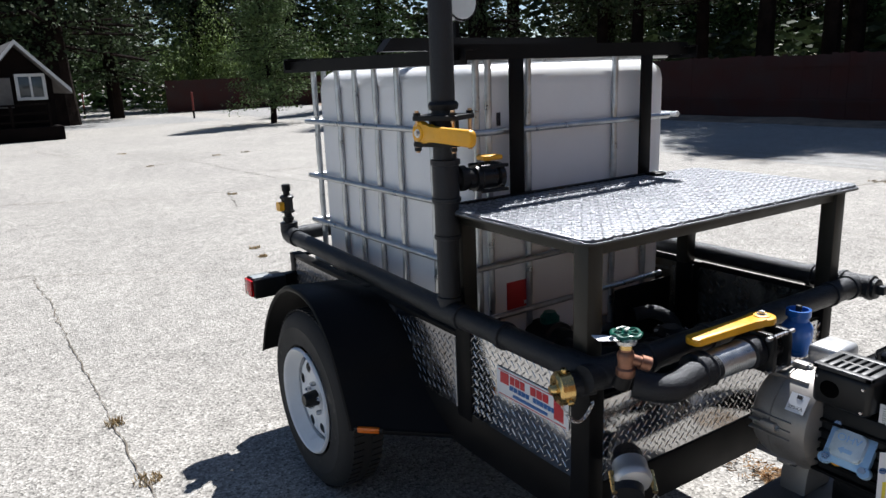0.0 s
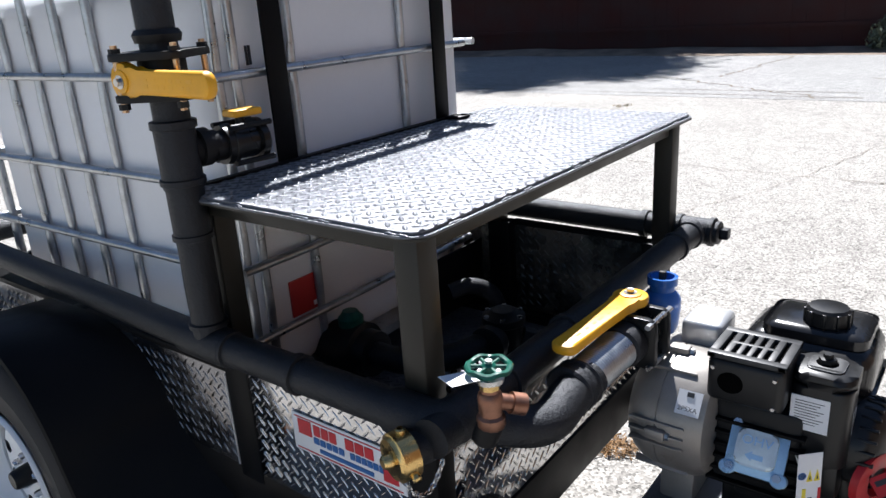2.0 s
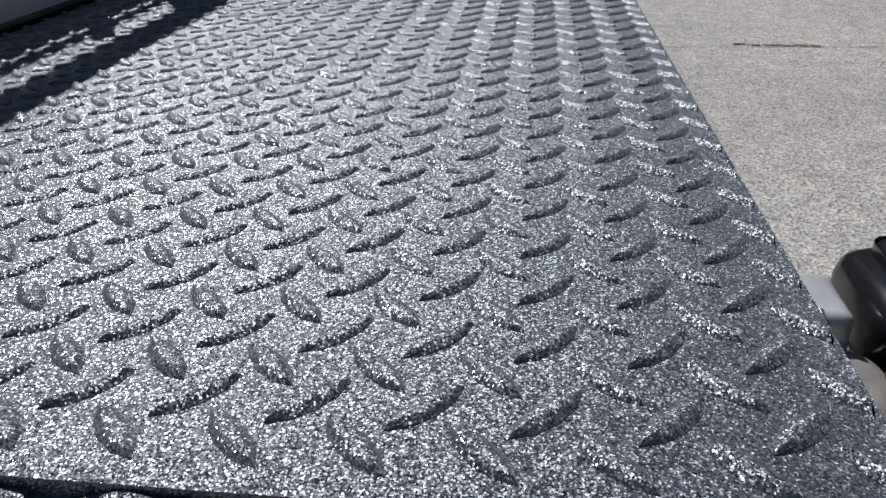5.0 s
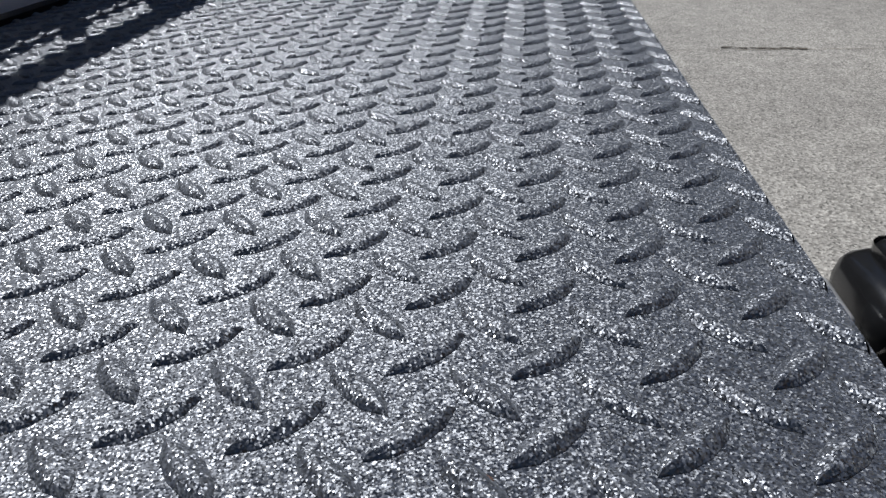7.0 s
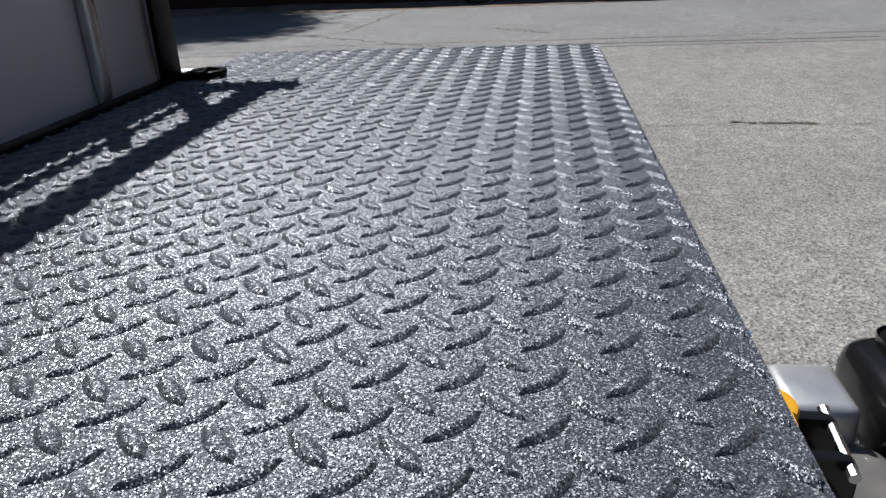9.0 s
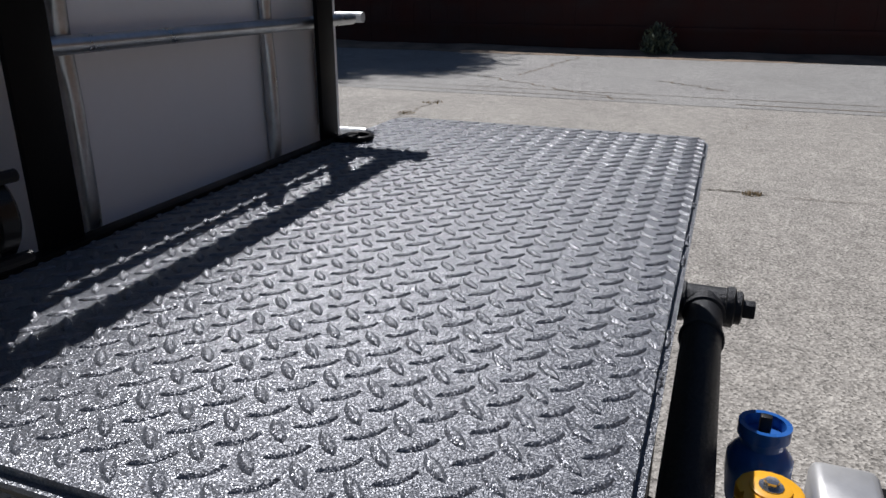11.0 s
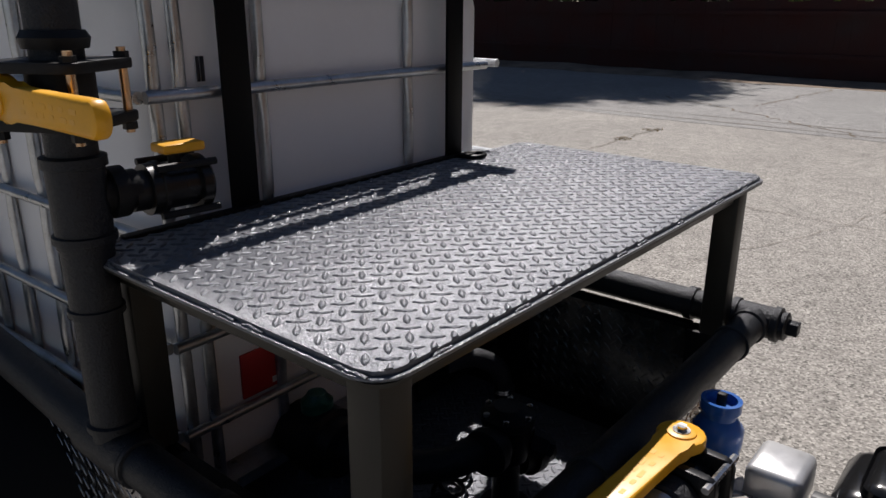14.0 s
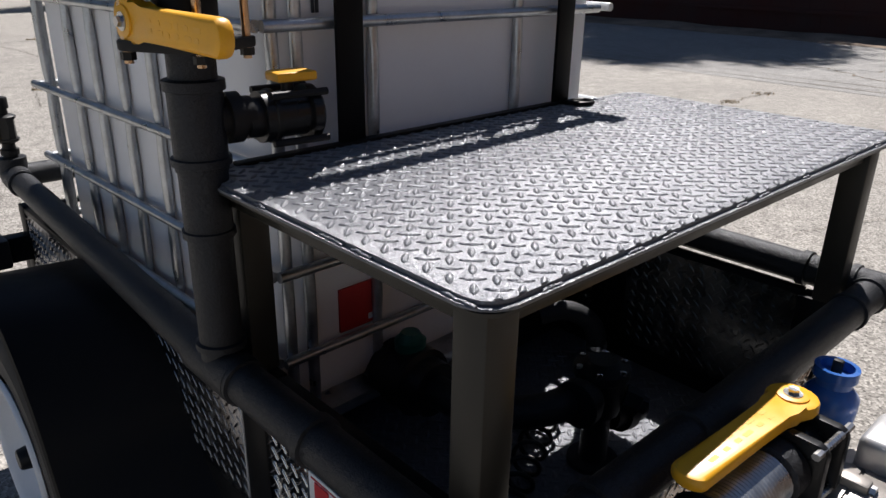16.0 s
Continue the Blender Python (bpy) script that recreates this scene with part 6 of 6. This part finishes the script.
mu = part("muffler_box", box((1.552, 0.826, 0.868), (1.658, 0.938, 0.948), 0.012, None, 3), PLASTIC_B, engine, "black heat shield box with a slotted top")
# bars paler than the black box: sun glare on its top put into colour
for lo, hi in (((1.552, 0.826), (1.567, 0.938)), ((1.643, 0.826), (1.658, 0.938)), ((1.602, 0.848), (1.609, 0.916)), ((1.552, 0.826), (1.658, 0.839)), ((1.552, 0.925), (1.658, 0.938)), ((1.565, 0.846), (1.645, 0.856)), ((1.565, 0.863), (1.645, 0.871)), ((1.565, 0.878), (1.645, 0.886)), ((1.565, 0.893), (1.645, 0.901)), ((1.565, 0.908), (1.645, 0.918))):
    part("grille_bar", box((*lo, 0.947), (*hi, 0.9565 if hi[0] - lo[0] > 0.05 else 0.9569), 0.0015), SHIELD, mu)
part("grille_floor", box((1.56, 0.834, 0.9478), (1.65, 0.93, 0.9488), 0), VOID, mu, smooth=False)
# flat disc on the box face; its black paints the hole's dark depth
part("exhaust_port", lathe((1.5522, 0.902, 0.908), (-1, 0, 0), [(0, 0.019), (0.0012, 0.0185), (0.0016, 0.014)], 24), VOID, mu, "flat black disc for the dark inside the round exhaust hole")
for y, z in ((0.928, 0.93), (0.84, 0.93), (0.84, 0.88)):
    part("screw", lathe((1.5525, y, z), (-1, 0, 0), [(0, 0.004), (0.003, 0.003)], 8), STEEL, mu)

tk = part("fuel_tank", box((1.685, 0.732, 0.825), (1.852, 0.93, 0.94), 0.035, None, 4), TANK_B, engine, "glossy black fuel tank")
part("tank_seam", box((1.68, 0.727, 0.852), (1.857, 0.935, 0.858), 0.002), TANK_B, tk)
part("tank_shoulder", box((1.70, 0.745, 0.93), (1.835, 0.90, 0.958), 0.022, None, 3), TANK_B, tk)
fcap = part("fuel_cap", lathe((1.748, 0.81, 0.955), (0, 0, 1), [(0, 0.026), (0.004, 0.033), (0.028, 0.033), (0.033, 0.029), (0.035, 0.015)], 20), PLASTIC_B, tk, "ribbed black fuel cap")
for k in range(10):
    a = 2 * math.pi * k / 10
    part("cap_rib", box((-0.003, -0.003, 0), (0.003, 0.003, 0.026), 0.001, Matrix.Translation((1.748 + 0.0325 * math.cos(a), 0.81 + 0.0325 * math.sin(a), 0.958)) @ Matrix.Rotation(a, 4, "Z")), PLASTIC_B, fcap)

ac = part("air_cleaner", prism(rounded_rect(-0.045, 0.046, -0.042, 0.042, 0.026), 0, 0.138, pose(1.632, 0.786, 0.775), 0.004), PLASTIC_B, engine, "black plastic air cleaner canister")
part("cleaner_lid", prism(rounded_rect(-0.0465, 0.0475, -0.0435, 0.0435, 0.028), 0, 0.024, pose(1.632, 0.786, 0.913), 0.013), PLASTIC_B, ac, "domed black lid")
part("lid_plate", prism(rounded_rect(-0.027, 0.027, -0.025, 0.025, 0.012), 0, 0.0035, pose(1.632, 0.786, 0.936), 0.001), SHIELD, ac, "grey embossed top of the lid")
# thin black disc painted as the shade of the knob's recess
part("knob_well", lathe((1.634, 0.787, 0.9392), (0, 0, 1), [(0, 0.0155), (0.0008, 0.015)], 20), VOID, ac)
for k in range(6):
    part("raised_mark", box((-0.002, -0.004, 0), (0.002, 0.004, 0.0006), 0, pose(1.6115, 0.768 + k * 0.007, 0.9393, 0, 0, 12)), PLASTIC_B, ac, smooth=False)
for lo, hi in (((1.622, 0.866), (1.648, 0.868)), ((1.622, 0.828), (1.648, 0.830)), ((1.622, 0.830), (1.624, 0.866)), ((1.646, 0.830), (1.648, 0.866))):
    part("label_edge", box((lo[0], 0.7438, lo[1]), (hi[0], 0.7452, hi[1]), 0), WHITE_L, ac, smooth=False)
part("wing_knob", lathe((1.634, 0.787, 0.938), (0, 0, 1), [(0, 0.0125), (0.01, 0.0125), (0.011, 0.007), (0.018, 0.007)], 6), PLASTIC_B, ac)
lf = lever_pose((1.5868, 0.7965, 0.868), (1.5868, 0.77, 0.868), (-1, 0, 0))
part("cleaner_label", box((-0.026, -0.03, 0.0), (0.026, 0.03, 0.0012), 0, lf), WHITE_L, ac, "white printed instruction label", smooth=False)
for k in range(9):
    part("label_line", box((-0.02, 0.021 - k * 0.005, 0.0012), (0.019 - 0.005 * (k % 3), 0.0222 - k * 0.005, 0.0016), 0, lf), INK, ac, smooth=False)
part("carburettor", box((1.60, 0.79, 0.73), (1.67, 0.85, 0.80), 0.01), ALU_CAST, engine)
part("elbow_cover", box((1.60, 0.75, 0.705), (1.66, 0.80, 0.79), 0.012), PLASTIC_B, engine)

fan = part("recoil_cover", lathe((1.69, 0.74, 0.785), (-0.25, -1, 0), [(0, 0.075), (0.025, 0.073), (0.035, 0.064), (0.045, 0.045), (0.05, 0.02)], 36), PLASTIC_B, engine, "black recoil starter cover")
for k in range(24):
    a = 2 * math.pi * k / 24
    fm = Matrix.Translation((1.69, 0.74, 0.785)) @ Matrix.Rotation(a, 4, "Y")
    part("cover_rib", box((0.068, -0.03, -0.0025), (0.0765, -0.004, 0.0025), 0.001, fm), PLASTIC_B, fan)
part("starter_ring", lathe((1.645, 0.715, 0.745), (-0.45, -1, 0), [(0, 0.05), (0.012, 0.05), (0.014, 0.045), (0.014, 0.026), (0.0, 0.024)], 24), RED, fan, "red starter ring")
part("fan_shroud", box((1.645, 0.722, 0.63), (1.82, 0.775, 0.75), 0.025, None, 3), PLASTIC_B, engine, "black sheet metal fan shroud")
part("shroud_foot", box((1.636, 0.712, 0.63), (1.71, 0.722, 0.69), 0.004), RED, engine, "red painted sheet metal bracket")
hm = lever_pose((1.622, 0.69, 0.757), (1.60, 0.638, 0.688), (-0.72, -0.6, 0.3)) @ Matrix.Diagonal((0.88, 0.82, 1, 1))
ht = part("hang_card", prism(rounded_rect(-0.02, 0.1, -0.026, 0.026, 0.008), 0, 0.003, hm), RED, engine, "red hang card with a dark printed panel", smooth=False)
part("card_panel", prism(rounded_rect(0.015, 0.098, -0.0245, 0.0245, 0.006), 0.003, 0.0042, hm), PLASTIC_B, ht, smooth=False)
for k in range(5):
    part("card_line", prism([(0.018 + k * 0.016, -0.018), (0.021 + k * 0.016, -0.018), (0.021 + k * 0.016, 0.014 - 0.005 * (k % 2)), (0.018 + k * 0.016, 0.014 - 0.005 * (k % 2))], 0.0042, 0.0048, hm), WHITE_L, ht, smooth=False)
part("card_title", prism([(-0.012, -0.02), (-0.003, -0.02), (-0.003, 0.012), (-0.012, 0.012)], 0.003, 0.0036, hm), INK, ht, smooth=False)
tm = lever_pose((1.56, 0.782, 0.735), (1.59, 0.752, 0.735), (-0.7, -0.7, 0.05)) @ Matrix.Diagonal((0.74, 1.32, 1, 1))
tag = part("hang_tag", prism([(-0.026, -0.10), (0.026, -0.10), (0.026, 0.06), (-0.026, 0.06)], 0, 0.0008, tm), WHITE_L, engine, "long white warning tag with a yellow stripe", smooth=False)
part("tag_stripe", prism([(-0.014, -0.1), (-0.006, -0.1), (-0.006, 0.012), (-0.014, 0.012)], 0.0008, 0.0014, tm), INK_YEL, tag, smooth=False)
part("tag_stripe", prism([(0.02, -0.1), (0.026, -0.1), (0.026, 0.012), (0.02, 0.012)], 0.0008, 0.0014, tm), INK_RED, tag, smooth=False)
part("tag_ring", lathe(tm @ Vector((-0.016, 0.03, 0.0008)), tm.to_3x3() @ Vector((0, 0, 1)), [(0, 0.0065), (0.0006, 0.0065), (0.0006, 0.0048), (0, 0.0048)], 20), INK_BLUE, tag)
for k in (1, 2):
    part("tag_sign", prism([(-0.022 + k * 0.016, 0.022), (-0.009 + k * 0.016, 0.022), (-0.0155 + k * 0.016, 0.038)], 0.0008, 0.0014, tm), INK_YEL, tag, smooth=False)
    part("tag_sign_mark", prism([(-0.0175 + k * 0.016, 0.025), (-0.0135 + k * 0.016, 0.025), (-0.0155 + k * 0.016, 0.031)], 0.0014, 0.0018, tm), INK, tag, smooth=False)
for k in range(9):
    part("tag_line", prism([(-0.001, -0.09 + k * 0.011), (0.016 - 0.004 * (k % 3), -0.09 + k * 0.011), (0.016 - 0.004 * (k % 3), -0.0885 + k * 0.011), (-0.001, -0.0885 + k * 0.011)], 0.0008, 0.0012, tm), INK, tag, smooth=False)
part("tag_wire", tube([(1.58, 0.81, 0.80), (1.568, 0.80, 0.785), (1.563, 0.79, 0.77)], 0.0012, 6), STEEL, engine)
